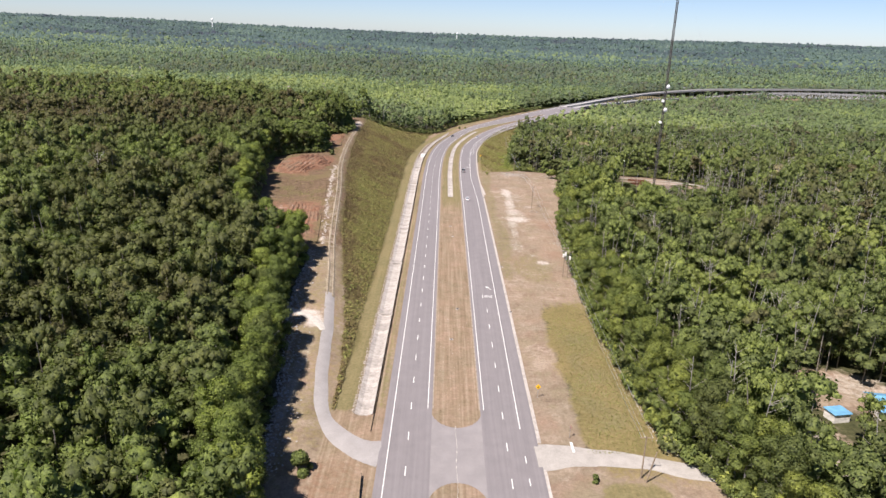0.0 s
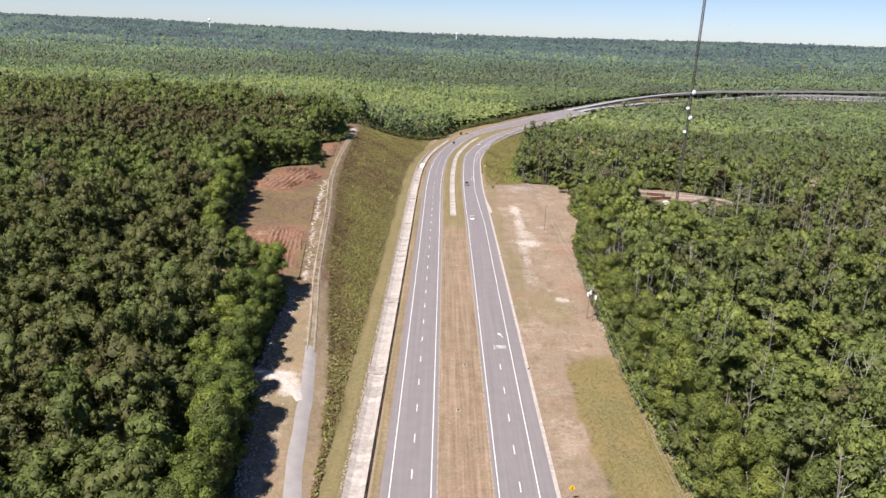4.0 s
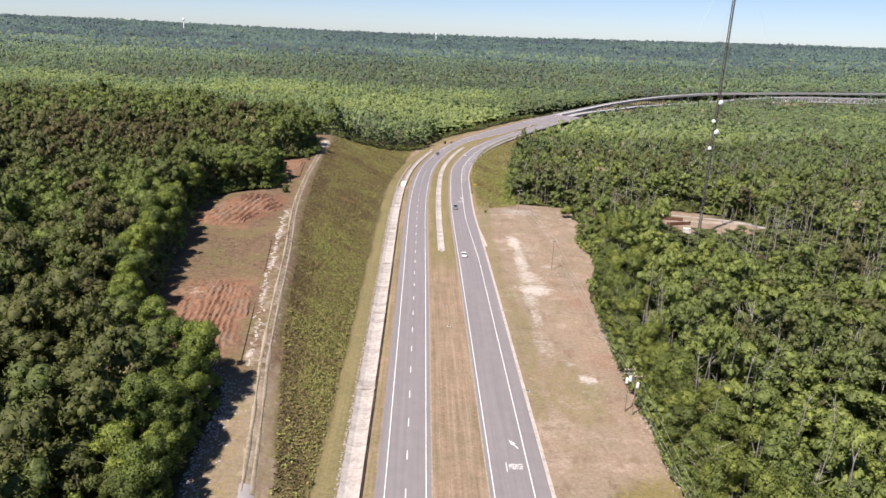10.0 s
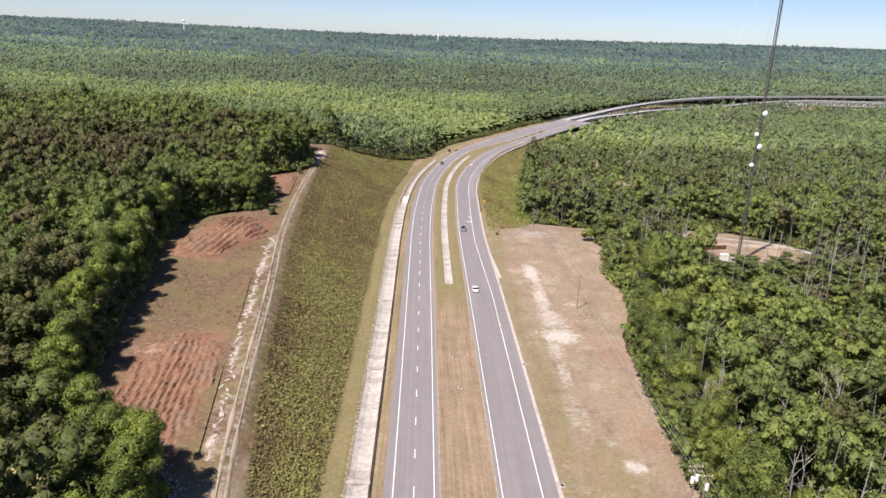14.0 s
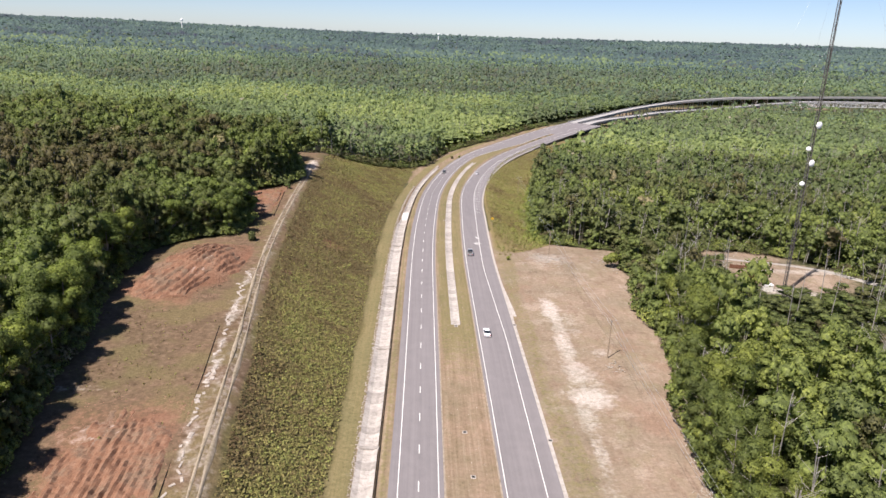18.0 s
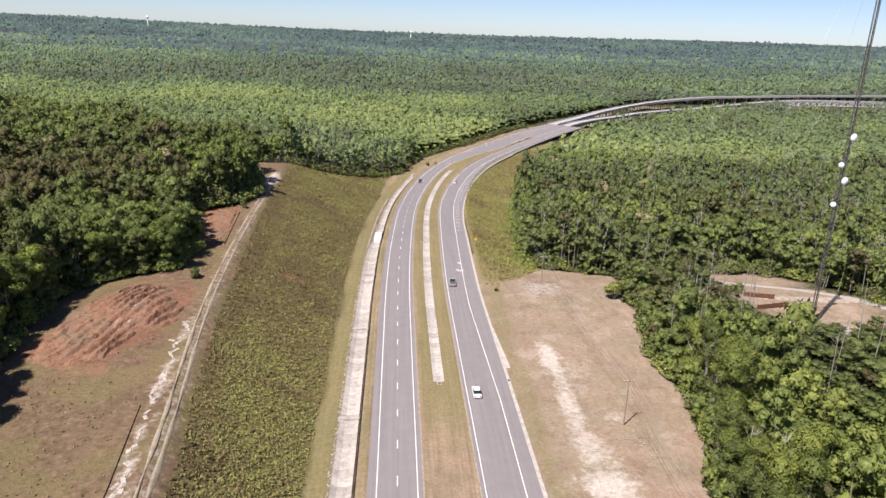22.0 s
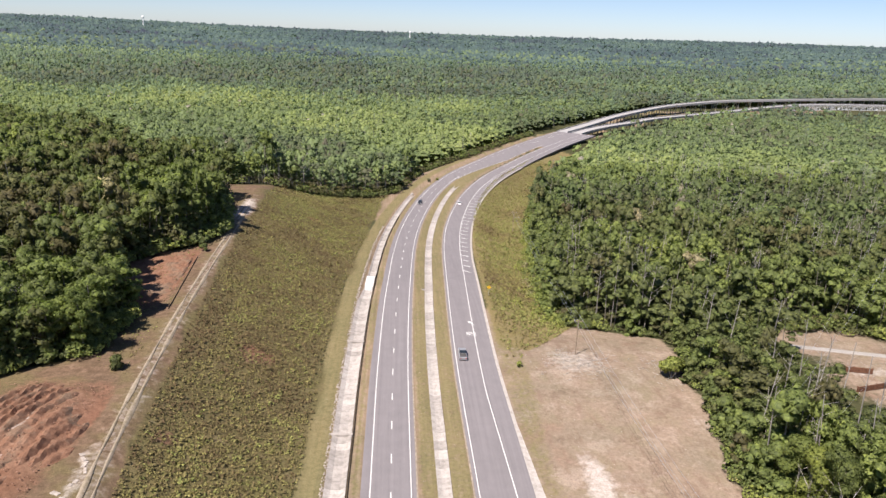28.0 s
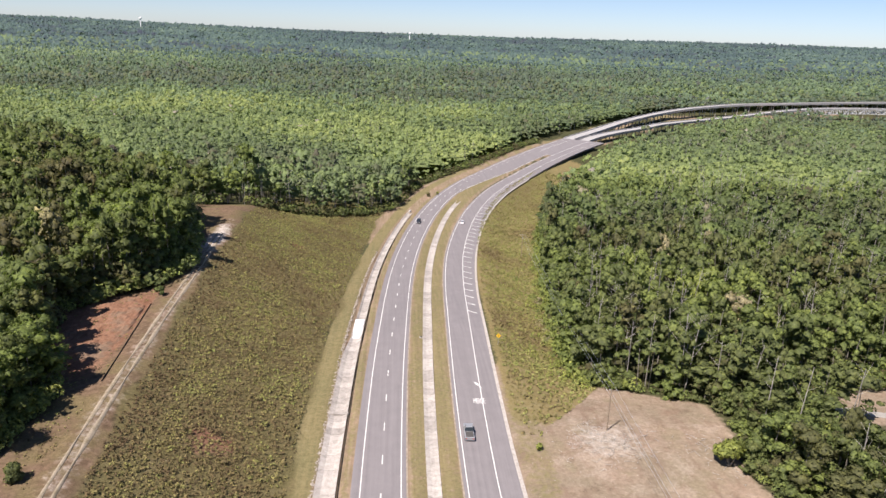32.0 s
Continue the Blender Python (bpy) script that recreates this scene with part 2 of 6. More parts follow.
def quads_mesh(name, verts, mat, tint=None, nrm=None):
    """Loose leaves from an (n, corners, 3) array, with a species tint for each."""
    c = verts.shape[1]
    v = np.ascontiguousarray(verts.reshape(-1, 3), dtype=np.float32)
    n = len(v) // c
    me = bpy.data.meshes.new(name)
    me.vertices.add(len(v))
    me.vertices.foreach_set("co", v.ravel())
    me.loops.add(len(v))
    me.loops.foreach_set("vertex_index", np.arange(len(v), dtype=np.int32))
    me.polygons.add(n)
    me.polygons.foreach_set("loop_start", np.arange(0, len(v), c, dtype=np.int32))
    me.materials.append(MATS[mat])
    if tint is not None:
        at = me.attributes.new("tint", "FLOAT", "POINT")
        at.data.foreach_set("value", np.repeat(tint.astype(np.float32), c))
    if nrm is not None:
        me.polygons.foreach_set("use_smooth", np.ones(n, dtype=bool))
        at = me.attributes.new("custom_normal", "FLOAT_VECTOR", "POINT")
        at.data.foreach_set("vector", np.ascontiguousarray(nrm, dtype=np.float32).ravel())
    me.update(calc_edges=True)
    return me


def part(name, bm, mat, parent, label=""):
    me = bpy.data.meshes.new(name)
    bm.normal_update()
    bm.to_mesh(me)
    bm.free()
    me.materials.append(MATS[mat])
    ob = new(name, me)
    ob.parent = parent
    if label:
        tagged(ob, label)
    return ob


def box(bm, x0, y0, z0, x1, y1, z1, bevel=0.0):
    r = bmesh.ops.create_cube(bm, size=1)
    for v in r["verts"]:
        v.co = Vector(((x0 + x1) / 2 + v.co.x * (x1 - x0), (y0 + y1) / 2 + v.co.y * (y1 - y0), (z0 + z1) / 2 + v.co.z * (z1 - z0)))
    if bevel:
        bmesh.ops.bevel(bm, geom=list({e for v in r["verts"] for e in v.link_edges}), offset=bevel, segments=1, affect="EDGES")
    return bm


def rod(bm, a, b, r0, r1=None, n=8):
    """A tapered round bar from a to b."""
    a, b = Vector(a), Vector(b)
    q = (b - a).to_track_quat("Z", "Y")
    r1 = r0 if r1 is None else r1
    lo = [bm.verts.new(a + q @ Vector((math.cos(k * math.tau / n) * r0, math.sin(k * math.tau / n) * r0, 0))) for k in range(n)]
    hi = [bm.verts.new(b + q @ Vector((math.cos(k * math.tau / n) * r1, math.sin(k * math.tau / n) * r1, 0))) for k in range(n)]
    for k in range(n):
        bm.faces.new((lo[k], lo[(k + 1) % n], hi[(k + 1) % n], hi[k]))
    bm.faces.new(lo[::-1])
    bm.faces.new(hi)
    return bm


def thing(name, x, y, z, label, category, group="", turn=0.0):
    e = new(name)
    e.empty_display_size = 0.2
    e.matrix_world = pose(x, y, z, 0, 0, turn)
    return tagged(e, label, category, group)


# ---------- the line of the road ----------
# way along the left edge line of the left carriageway: x, y, z
KNOTS = [(-8.4, -160, 0), (-8.4, 100, 0), (-8.4, 300, 0), (-8.5, 360, 0), (-8.4, 400, 0), (-7.2, 449.8, -0.2), (-3.5, 523.8, -4.7), (4.1, 587.8, -8), (15.3, 642.5, -9.4),
         (32.3, 695, -10), (52.6, 737.9, -10), (79.7, 789.8, -9.7), (111.3, 841.7, -8.7), (144, 886.8, -7.1), (181.2, 936.5, -5.7), (233.1, 1013.2, -4.8), (289.5, 1083.1, -3.7), (343.7, 1137.2, -2.1),
         (393.3, 1171.1, -0.4), (445.2, 1198.2, 1.3), (490.3, 1215.1, 1.9), (539.9, 1232, 2.4), (596.3, 1256.8, 2.4), (655, 1281.6, 2.4), (731.7, 1308.7, 2.4), (835.5, 1342.5, 2.4), (970.8, 1385.4, 2.4)]


def spline(pts, step=2.0):
    p = np.array(pts, float)
    out = []
    for k in range(len(p) - 1):
        a, b, c, d = p[max(k - 1, 0)], p[k], p[k + 1], p[min(k + 2, len(p) - 1)]
        h = np.linalg.norm(c - b)
        m1 = (c - a) / max(np.linalg.norm(c - a), 1e-6) * h
        m2 = (d - b) / max(np.linalg.norm(d - b), 1e-6) * h
        n = max(2, int(h / step))
        for i in range(n):
            t = i / n
            out.append((2 * t ** 3 - 3 * t * t + 1) * b + (t ** 3 - 2 * t * t + t) * m1 + (-2 * t ** 3 + 3 * t * t) * c + (t ** 3 - t * t) * m2)
    out.append(p[-1])
    return np.array(out)


LINE = spline(KNOTS)
TAN = np.gradient(LINE[:, :2], axis=0)
TAN /= np.linalg.norm(TAN, axis=1)[:, None]
NRM = np.stack([TAN[:, 1], -TAN[:, 0]], 1)            # to the right
STA = np.concatenate([[0], np.cumsum(np.linalg.norm(np.diff(LINE[:, :2], axis=0), axis=1))])


def sta_of_y(y):
    return float(np.interp(y, LINE[:, 1], STA))


def at(s, off, dz=0.0):
    """The place at a station along the road, off metres to the right of its line."""
    x, y, z = (np.interp(s, STA, LINE[:, k]) for k in range(3))
    nx, ny = np.interp(s, STA, NRM[:, 0]), np.interp(s, STA, NRM[:, 1])
    return Vector((x + nx * off, y + ny * off, z + dz))


def heading(s):
    return math.degrees(math.atan2(-np.interp(s, STA, TAN[:, 0]), np.interp(s, STA, TAN[:, 1])))


def line_coords(x, y):
    """Offset to the right of the road's line and station, for arrays of places."""
    P = LINE[::3, :2]
    off, st = np.empty(len(x)), np.empty(len(x))
    for k in range(0, len(x), 4000):
        d = (x[k:k + 4000, None] - P[None, :, 0]) ** 2 + (y[k:k + 4000, None] - P[None, :, 1]) ** 2
        i = d.argmin(1) * 3
        off[k:k + 4000] = (x[k:k + 4000] - LINE[i, 0]) * NRM[i, 0] + (y[k:k + 4000] - LINE[i, 1]) * NRM[i, 1]
        st[k:k + 4000] = STA[i] + (x[k:k + 4000] - LINE[i, 0]) * TAN[i, 0] + (y[k:k + 4000] - LINE[i, 1]) * TAN[i, 1]
    return off, st


def strip(name, s0, s1, left, right, dz, mat, parent=None, depth=0.4, step=4.0, label=""):
    """A ribbon along the road with sides; left and right are offsets, or functions of the station."""
    n = max(2, int((s1 - s0) / step) + 1)
    v, f = [], []
    for k in range(n):
        s = s0 + (s1 - s0) * k / (n - 1)
        l = left(s) if callable(left) else left
        r = right(s) if callable(right) else right
        v += [at(s, l, dz - depth), at(s, l, dz), at(s, r, dz), at(s, r, dz - depth)]
    for k in range(n - 1):
        a, b = 4 * k, 4 * k + 4
        f += [(a, a + 1, b + 1, b), (a + 1, a + 2, b + 2, b + 1), (a + 2, a + 3, b + 3, b + 2)]
    f += [(0, 3, 2, 1), (4 * n - 4, 4 * n - 3, 4 * n - 2, 4 * n - 1)]
    return obj(name, v, f, mat, parent, label)


# ---------- the lie of the land ----------
def lerp(y, table):
    t = np.array(table, float)
    return np.interp(y, t[:, 0], t[:, 1])


# the valley: the land and the road fall away beyond the cut
DROP = [(440, 0), (458, -0.5), (476, -1.7), (514, -4.2), (545, -6.2), (578, -7.8), (612, -9), (662, -9.9), (700, -10), (2400, -10), (3200, -4.5)]
CREST = [(90, -24), (130, -26), (180, -31), (231, -37), (260, -40), (288, -43.5), (335, -50), (380, -54), (470, -59), (520, -61), (600, -62)]
CREST_Z = [(90, 0), (115, 0.4), (140, 1.6), (175, 3.4), (230, 8), (262, 11.2), (300, 12), (370, 12.8), (505, 12.6), (536, 13), (551, 10.6), (575, 6), (600, 0.5), (625, -4.5),
          (660, -8.5), (720, -12)]
# the weeds of the slope begin beyond the track on the crest
WEED_L = [(130, -21.6), (140, -21.8), (156, -22.9), (169, -24.3), (188, -27), (215, -30.8), (241, -35.1), (274, -38.8), (290, -40.4), (326, -45.6), (386, -51.2), (470, -56.6), (575, -59), (600, -60)]
TOE = [(90, -21), (430, -21.5), (485, -18.9), (552.1, -15.2), (606.8, -10.5), (649.9, -6)]
# the woods' edges on either side
EDGE_L = [(60, -21), (90, -27), (117, -32), (150, -36), (177, -41), (200, -42), (212, -41.5), (220, -43), (225, -49), (229, -57), (234, -64), (245, -69), (260, -71), (275, -75),
          (291, -76), (309, -81), (337, -86), (357, -86), (366, -81), (372, -74.5), (377, -65.5), (398, -64), (403, -69), (420, -77), (436, -80), (446, -74), (454, -66), (470, -61), (486, -65), (515, -72), (540, -84), (552, -92),
          (558, -62), (575, -48), (600, -28), (618, -12), (630, -4), (703, 13.2), (771.8, 58), (837.2, 90), (902.6, 126), (965.8, 165), (1035.7, 221.8), (1103.4, 274.9), (1175.6, 339.1), (1216.2, 429.4),
          (1329, 677.5), (1408, 1128.7)]
EDGE_R = [(60, 60), (100, 57), (112, 54), (121, 47.5), (127, 47.5), (146, 46.5), (185, 46), (218, 47), (264, 49), (286, 52), (295, 52), (309, 58), (333, 62), (352, 59.5),
          (372, 65), (383, 67), (389, 66), (395, 67.5), (404, 70), (420, 71), (425, 60), (433, 45), (451.9, 44.2), (511.1, 52.8), (586.5, 64.5), (649.9, 82.6), (712, 103.4), (771.8, 133.9),
          (810.1, 158.7), (866.5, 190.3), (934.2, 243.3), (1013.2, 327.9), (1092.1, 429.4), (1159.8, 542.2), (1193.6, 677.5), (1238.8, 903.1), (1396.7, 1015.9)]


def smooth01(t):
    t = np.clip(t, 0, 1)
    return t * t * (3 - 2 * t)


def waves(x, y, k, seed=0.0):
    """Gentle irregular swell, about -1 to 1."""
    return (np.sin(x * k + 1.3 * np.sin(y * k * 0.7 + seed) + seed) + np.sin(y * k * 1.13 + 1.7 * np.sin(x * k * 0.6 - seed) + 2 * seed) + np.sin((x + y) * k * 0.61 + seed * 3)) / 3


def mottle(x, y, size, seed):
    """Irregular patches of about the given size, -1 to 1."""
    g_ = np.random.default_rng(seed).uniform(-1, 1, (64, 64))
    total = np.zeros(len(x))
    for k, a in ((1.0, 0.8), (2.3, 0.45)):
        u, v = np.asarray(x) * k / size + 500.0, np.asarray(y) * k / size + 500.0
        i, j = np.floor(u).astype(int), np.floor(v).astype(int)
        f, h = u - i, v - j
        f, h = f * f * (3 - 2 * f), h * h * (3 - 2 * h)
        i0, i1, j0, j1 = i % 64, (i + 1) % 64, j % 64, (j + 1) % 64
        total += a * ((g_[i0, j0] * (1 - f) + g_[i1, j0] * f) * (1 - h) + (g_[i0, j1] * (1 - f) + g_[i1, j1] * f) * h)
    return total


def ground(x, y):
    """Height of the ground at arrays of places, before small relief."""
    x, y = np.atleast_1d(np.asarray(x, float)), np.atleast_1d(np.asarray(y, float))
    off, st = line_coords(x, y)
    zroad = np.interp(st, STA, LINE[:, 2])
    hc, xc, xt = lerp(y, CREST_Z), lerp(y, CREST), lerp(y, TOE)
    d = lerp(y, DROP)
    # the hill on the left, with its plateau reaching far to the left
    late = 540 + np.clip(-100 - x, 0, 260) * 1.3
    gone = smooth01((y - late) / 70)
    plate = np.where(x < -95, 12 * (1 - gone) * smooth01((y - 60) / 200) + (d - 3) * gone, hc)
    w = smooth01((-85 - x) / 25)
    top = hc * (1 - w) + plate * w
    t = np.clip((xt - x) / np.maximum(xt - xc, 1), 0, 1)
    t = np.where(t < 1, t * (0.82 + 0.36 * t - 0.18 * t * t), 1)
    z = np.where(x < xt, d + (top - d) * t, d)
    # the low wet woods beyond the hill and to the right
    low = d - 2.5 * smooth01((y - 640) / 80)
    z = np.where((x < xt) & (y > 655), np.minimum(z, low), z)
    z = np.where((x >= xt) & (off < 0), z - 2.5 * smooth01((y - 640) / 80) * smooth01((-off - 12) / 12), z)
    right = np.clip(off - 31, 0, 200)
    z = np.where(off > 31, d - 4.2 * smooth01(right / 16) * smooth01((st - sta_of_y(395)) / 50) - 1.5 * smooth01((x - 70) / 80), z)
    road = (off > -7) & (off < 32)
    z = np.where(road, np.minimum(zroad, d + 2.6) - 0.25 * ((off > -1.2) & (off < 7.8) | (off > 19.4) & (off < 28.6)), z)
    onbridge = road & (st > sta_of_y(877.8))
    z = np.where(onbridge, d - 3.5 + 6 * (1 - smooth01((st - sta_of_y(877.8)) / 22)), z)
    far = smooth01((np.abs(x) - 900) / 600)
    z = z * (1 - far) - 4.5 * far
    # the far land is raised to meet the horizon line in the camera's view
    return z + 56 * np.clip((np.hypot(x, y - 140) - 3300) / 1540, 0, 1.2) ** 1.15


def gz(x, y):
    return float(ground(x, y)[0])

# ---------- ground: one sheet to the horizon ----------
def spread(lo, hi, step, far_lo, far_hi, grow=1.13):
    mid = list(np.arange(lo, hi + 0.01, step))
    a, d = lo, step
    left = []
    while a > far_lo:
        d *= grow
        a -= d
        left.append(a)
    a, d = hi, step
    rt = []
    while a < far_hi:
        d *= grow
        a += d
        rt.append(a)
    return np.array(left[::-1] + mid + rt)


GX, GY = spread(-108, 74, 1.4, -5200, 5200), spread(96, 668, 1.4, -900, 6000)
gx, gy = (a.ravel() for a in np.meshgrid(GX, GY))
goff, gst = line_coords(gx, gy)
gh = ground(gx, gy)
xl, xr, xc, xt = lerp(gy, EDGE_L), lerp(gy, EDGE_R), lerp(gy, WEED_L), lerp(gy, TOE)
soft = lambda d, w=1.5: np.clip(d / w + 0.5, 0, 1)
inside = lambda v, a, b, w=1.5: np.minimum(soft(v - a, w), soft(b - v, w))
S132, S575, S338, S600 = sta_of_y(131), sta_of_y(619.3), sta_of_y(338), sta_of_y(649.9)
# bed of the lined channels
gh -= 1.0 * inside(goff, -7.9, -4.5, 1.2) * inside(gst, S132, S575, 4)
gh -= 0.35 * inside(goff, 12.4, 14.6, 1.0) * inside(gst, S338, S600, 4)
# rows of clods and ruts in the clay, small roughness elsewhere
near = inside(gx, -110, 80, 10) * inside(gy, 90, 664, 10)
CLAY = [(-55, 252, 13, 26, 0.1), (-67.5, 342, 11.5, 24, -0.25), (-71, 427, 12, 25, -0.1)]
FENCE_L = [(228, -41.6), (252, -44.3), (283, -47.8), (306, -51), (343, -54.5), (402, -58.6), (442, -62.5)]
clay = np.zeros(len(gx))
for cx, cy, rx, ry, tw in CLAY:
    u, v = (gx - cx) * math.cos(tw) + (gy - cy) * math.sin(tw), -(gx - cx) * math.sin(tw) + (gy - cy) * math.cos(tw)
    clay = np.maximum(clay, (0.6 if cy < 300 else 1.0) * np.clip(1.7 - np.maximum(np.abs(u) / rx, np.abs(v) / ry) * 1.35 + 0.18 * waves(gx, gy, 0.35, cx), 0, 1))
clay *= soft(lerp(gy, FENCE_L) - gx, 1.5) * soft(gx - xl + 4, 4)
clay = np.maximum(clay, 0.42 * inside(gx, -26, -12, 4) * inside(gy, -150, 116, 6))


def clay_rise(x, y):
    return 2.2 * np.exp(-(((x + 67) / 13) ** 2 + ((y - 348) / 17) ** 2)) * smooth01((-55.5 - x) / 7)


for cx, cy, r_ in ((-36, 393, 4.2), (-38, 522, 3.2), (-44, 352, 2.0)):
    clay = np.maximum(clay, 0.62 * np.clip(1.7 - np.hypot(gx - cx, gy - cy) / r_ + 0.3 * waves(gx, gy, 0.8, cx), 0, 1))
gh += near * (clay_rise(gx, gy) + 0.1 * waves(gx, gy, 1.15, 2) * clay)
slope = soft(xt - gx + 1.5 * waves(gx, gy, 0.2, 7), 5) * soft(gx - xc + 1.2 * waves(gx, gy, 0.25, 4), 5) * inside(gy, 128, 636, 6)
gh += near * slope * (0.10 * waves(gx, gy, 1.9, 1) + 0.12 * waves(gx, gy, 0.8, 3))
gh += near * 0.05 * waves(gx, gy, 0.5, 5) * (goff > 24)
# cover of the ground
bare_right = soft(goff - 21, 3) * soft(xr - gx, 4) * soft(gy + 160) * soft(436 - gy, 8)
cutbank = soft(gy - 402 - np.where(gy < 445, 1.35 * np.clip(gx - 27, 0, 40), 0), 2) * inside(goff, 30.5, 60, 4) * soft(gst - sta_of_y(408), 8) * soft(sta_of_y(832.7) - gst, 10) * soft(xr + 6 - gx, 3)
COVER = {
    "slope_scrub": slope,
    "clay": clay,
    "verge": np.maximum.reduce([inside(goff, -13.2, -1.0, 2), inside(goff, 7.5, 19.9, 1.5), 0.8 * inside(goff, -34, -1, 4) * inside(gy, 560, 700, 10) * soft(gx - lerp(gy, EDGE_L) + 1, 3)]),
    "mown": np.maximum(np.maximum(inside(goff, -13.5, -8.5, 2), 0.55 * inside(goff, -4.2, -1.4, 1)) * soft(gy - 132, 4), inside(goff, 8.2, 19.2, 2) * soft(gy - 300, 60) * 0.6),
    "bare": np.maximum(bare_right * (0.85 - 0.5 * inside(gy, 116, 195, 12) * soft(gx - 31, 3)), 0.9 * soft(gx - xl, 4) * soft(xc + 1 - gx, 2) * inside(gy, 85, 232, 12)),
    "dry_grass": np.maximum(bare_right * inside(gy, 112, 193 + 0.3 * (gx - 30) + 7 * mottle(gx, gy, 9, 51), 24) * soft(gx - 31.0 - 1.6 * mottle(gx, gy, 9, 56), 6), soft(gx - xl, 3) * soft(xc + 2 - gx, 3) * inside(gy, 90, 580, 10) * (1 - clay) * 0.45),
    "pale": np.zeros(len(gx)),
}
PALE_RIGHT = [(33.7, 350, 2.6, 9, 1.0), (33.2, 326, 2.3, 11, 0.85), (33.4, 311, 3.2, 7, 0.8), (34.2, 338, 1.8, 13, 0.7), (34.2, 298.5, 4.8, 4.6, 1.1), (38, 345, 2.4, 5, 0.5), (36.8, 305, 2.2, 8, 0.55), (31.5, 290, 2.0, 7, 0.75), (31, 276, 1.4, 6, 0.7), (37.5, 238, 2.2, 2.0, 1.0), (35, 246, 1.3, 1.2, 0.7), (30, 258, 2.5, 8, 0.5), (37, 335, 3.0, 4, 0.45), (42, 322, 2.5, 2.5, 0.6)]
PALE_REST = [(-36.5, 176.5, 4.2, 1.6, 1.2), (-32.2, 171.5, 2.2, 3.0, 1.2), (-70, 277, 5, 1.2, 0.4), (41, 402, 6.5, 7, 0.55), (-61, 500, 2.4, 16, 0.9),
                            (-31.5, 136, 1.2, 26, 0.5), (120, 373, 9, 5, 0.9), (135, 398, 26, 3, 0.6), (80, 124, 5, 12, 0.6), (104, 152, 10, 7, 0.5), (62, 372, 2, 3, 0.4), (-66, 480, 6, 3, 0.6), (-66, 344, 3, 7, 0.6), (-58, 262, 5, 4, 0.45)]
for px_, py_, rx, ry, k in [(a, b, c, d, 0.86 * e) for a, b, c, d, e in PALE_RIGHT] + PALE_REST:
    d = np.sqrt(((gx - px_) / rx) ** 2 + ((gy - py_) / ry) ** 2)
    COVER["pale"] = np.maximum(COVER["pale"], k * np.clip(1.6 - d + 0.25 * waves(gx, gy, 0.9, px_), 0, 1))
COVER["pale"] = np.maximum(COVER["pale"], 0.62 * inside(gx - lerp(gy, FENCE_L), 0.6, 2.8, 1.0) * inside(gy, 226, 345, 4) * np.clip(0.75 + 0.6 * waves(gx, gy, 0.42, 3), 0, 1))
TRACK = [(186, -30.8), (210, -33.9), (231, -37), (269, -41), (300, -44.6), (345, -50.6), (390, -54.6), (435, -57.4), (470, -59), (505, -61)]
COVER["pale"] = np.maximum(COVER["pale"], 0.36 * inside(gx - lerp(gy, TRACK), -1.9, 1.9, 1.2) * inside(gy, 186, 508, 6))
COVER["mown"] = np.maximum.reduce([COVER["mown"], 0.45 * cutbank, 0.5 * inside(goff, 29.5, 37 + 2 * waves(gx, gy, 0.08, 2), 3) * inside(gy, 215, 420, 10), 0.5 * np.clip(1.6 - np.sqrt(((gx - 33) / 9) ** 2 + ((gy - 232) / 20) ** 2), 0, 1), (0.5 + 0.16 * waves(gx, gy, 0.5, 2)) * inside(gx, 31.4 + 1.8 * mottle(gx, gy, 8, 57), 45, 5) * inside(gy, 119, 188 + 0.4 * (gx - 30) + 8 * mottle(gx, gy, 7, 52), 26), 0.9 * inside(gx, 31, 44, 4) * inside(gy, -150, 110, 6)])
clearing = np.maximum.reduce([np.clip(2.2 - np.sqrt(((gx - 128) / 22) ** 2 + ((gy - 393) / 20) ** 2) * 1.6, 0, 1), np.clip(2.2 - np.sqrt(((gx - 117) / 25) ** 2 + ((gy - 422) / 14) ** 2) * 1.6, 0, 1), np.clip(2.2 - np.sqrt(((gx - 96) / 16) ** 2 + ((gy - 150) / 11) ** 2) * 1.6, 0, 1),
                              np.clip(2.0 - np.sqrt(((gx - 80) / 8) ** 2 + ((gy - 124) / 14) ** 2) * 1.5, 0, 1)])
COVER["bare"] = np.maximum.reduce([COVER["bare"], clearing * 0.8, 0.7 * inside(goff, -16, -1, 3) * inside(gy, 640, 730, 10)])
COVER["dry_grass"] = np.maximum(COVER["dry_grass"], 0.85 * cutbank)
COVER["ruddy"] = np.clip(0.5 * mottle(gx, gy, 13, 54) + 0.35 * mottle(gx, gy, 5, 55) + 0.45 * np.exp(-(((gx - 41) / 7) ** 2 + ((gy - 285) / 45) ** 2)), 0, 1)
# mid slope: browner weeds, plus the dimness seen from close by put in colour
COVER["mid_slope_dim"] = smooth01((gy - 320) / 80) * (1 - smooth01((gy - 470) / 70))
left_open = soft(gx - xl, 3) * soft(xt - gx, 2) * soft(560 - gy, 4) * (1 - slope)
COVER["brown_soil"] = left_open * soft(gy - 222, 24)
COVER["slope_scrub"] = COVER["slope_scrub"] * (1 - 0.9 * np.clip(clay * 2 - 0.3, 0, 1) * slope)
me = bpy.data.meshes.new("ground")
nx, ny = len(GX), len(GY)
me.vertices.add(nx * ny)
me.vertices.foreach_set("co", np.stack([gx, gy, gh], 1).astype(np.float32).ravel())
ii = (np.arange(ny - 1)[:, None] * nx + np.arange(nx - 1)[None, :]).ravel()
quad = np.stack([ii, ii + 1, ii + nx + 1, ii + nx], 1).astype(np.int32)
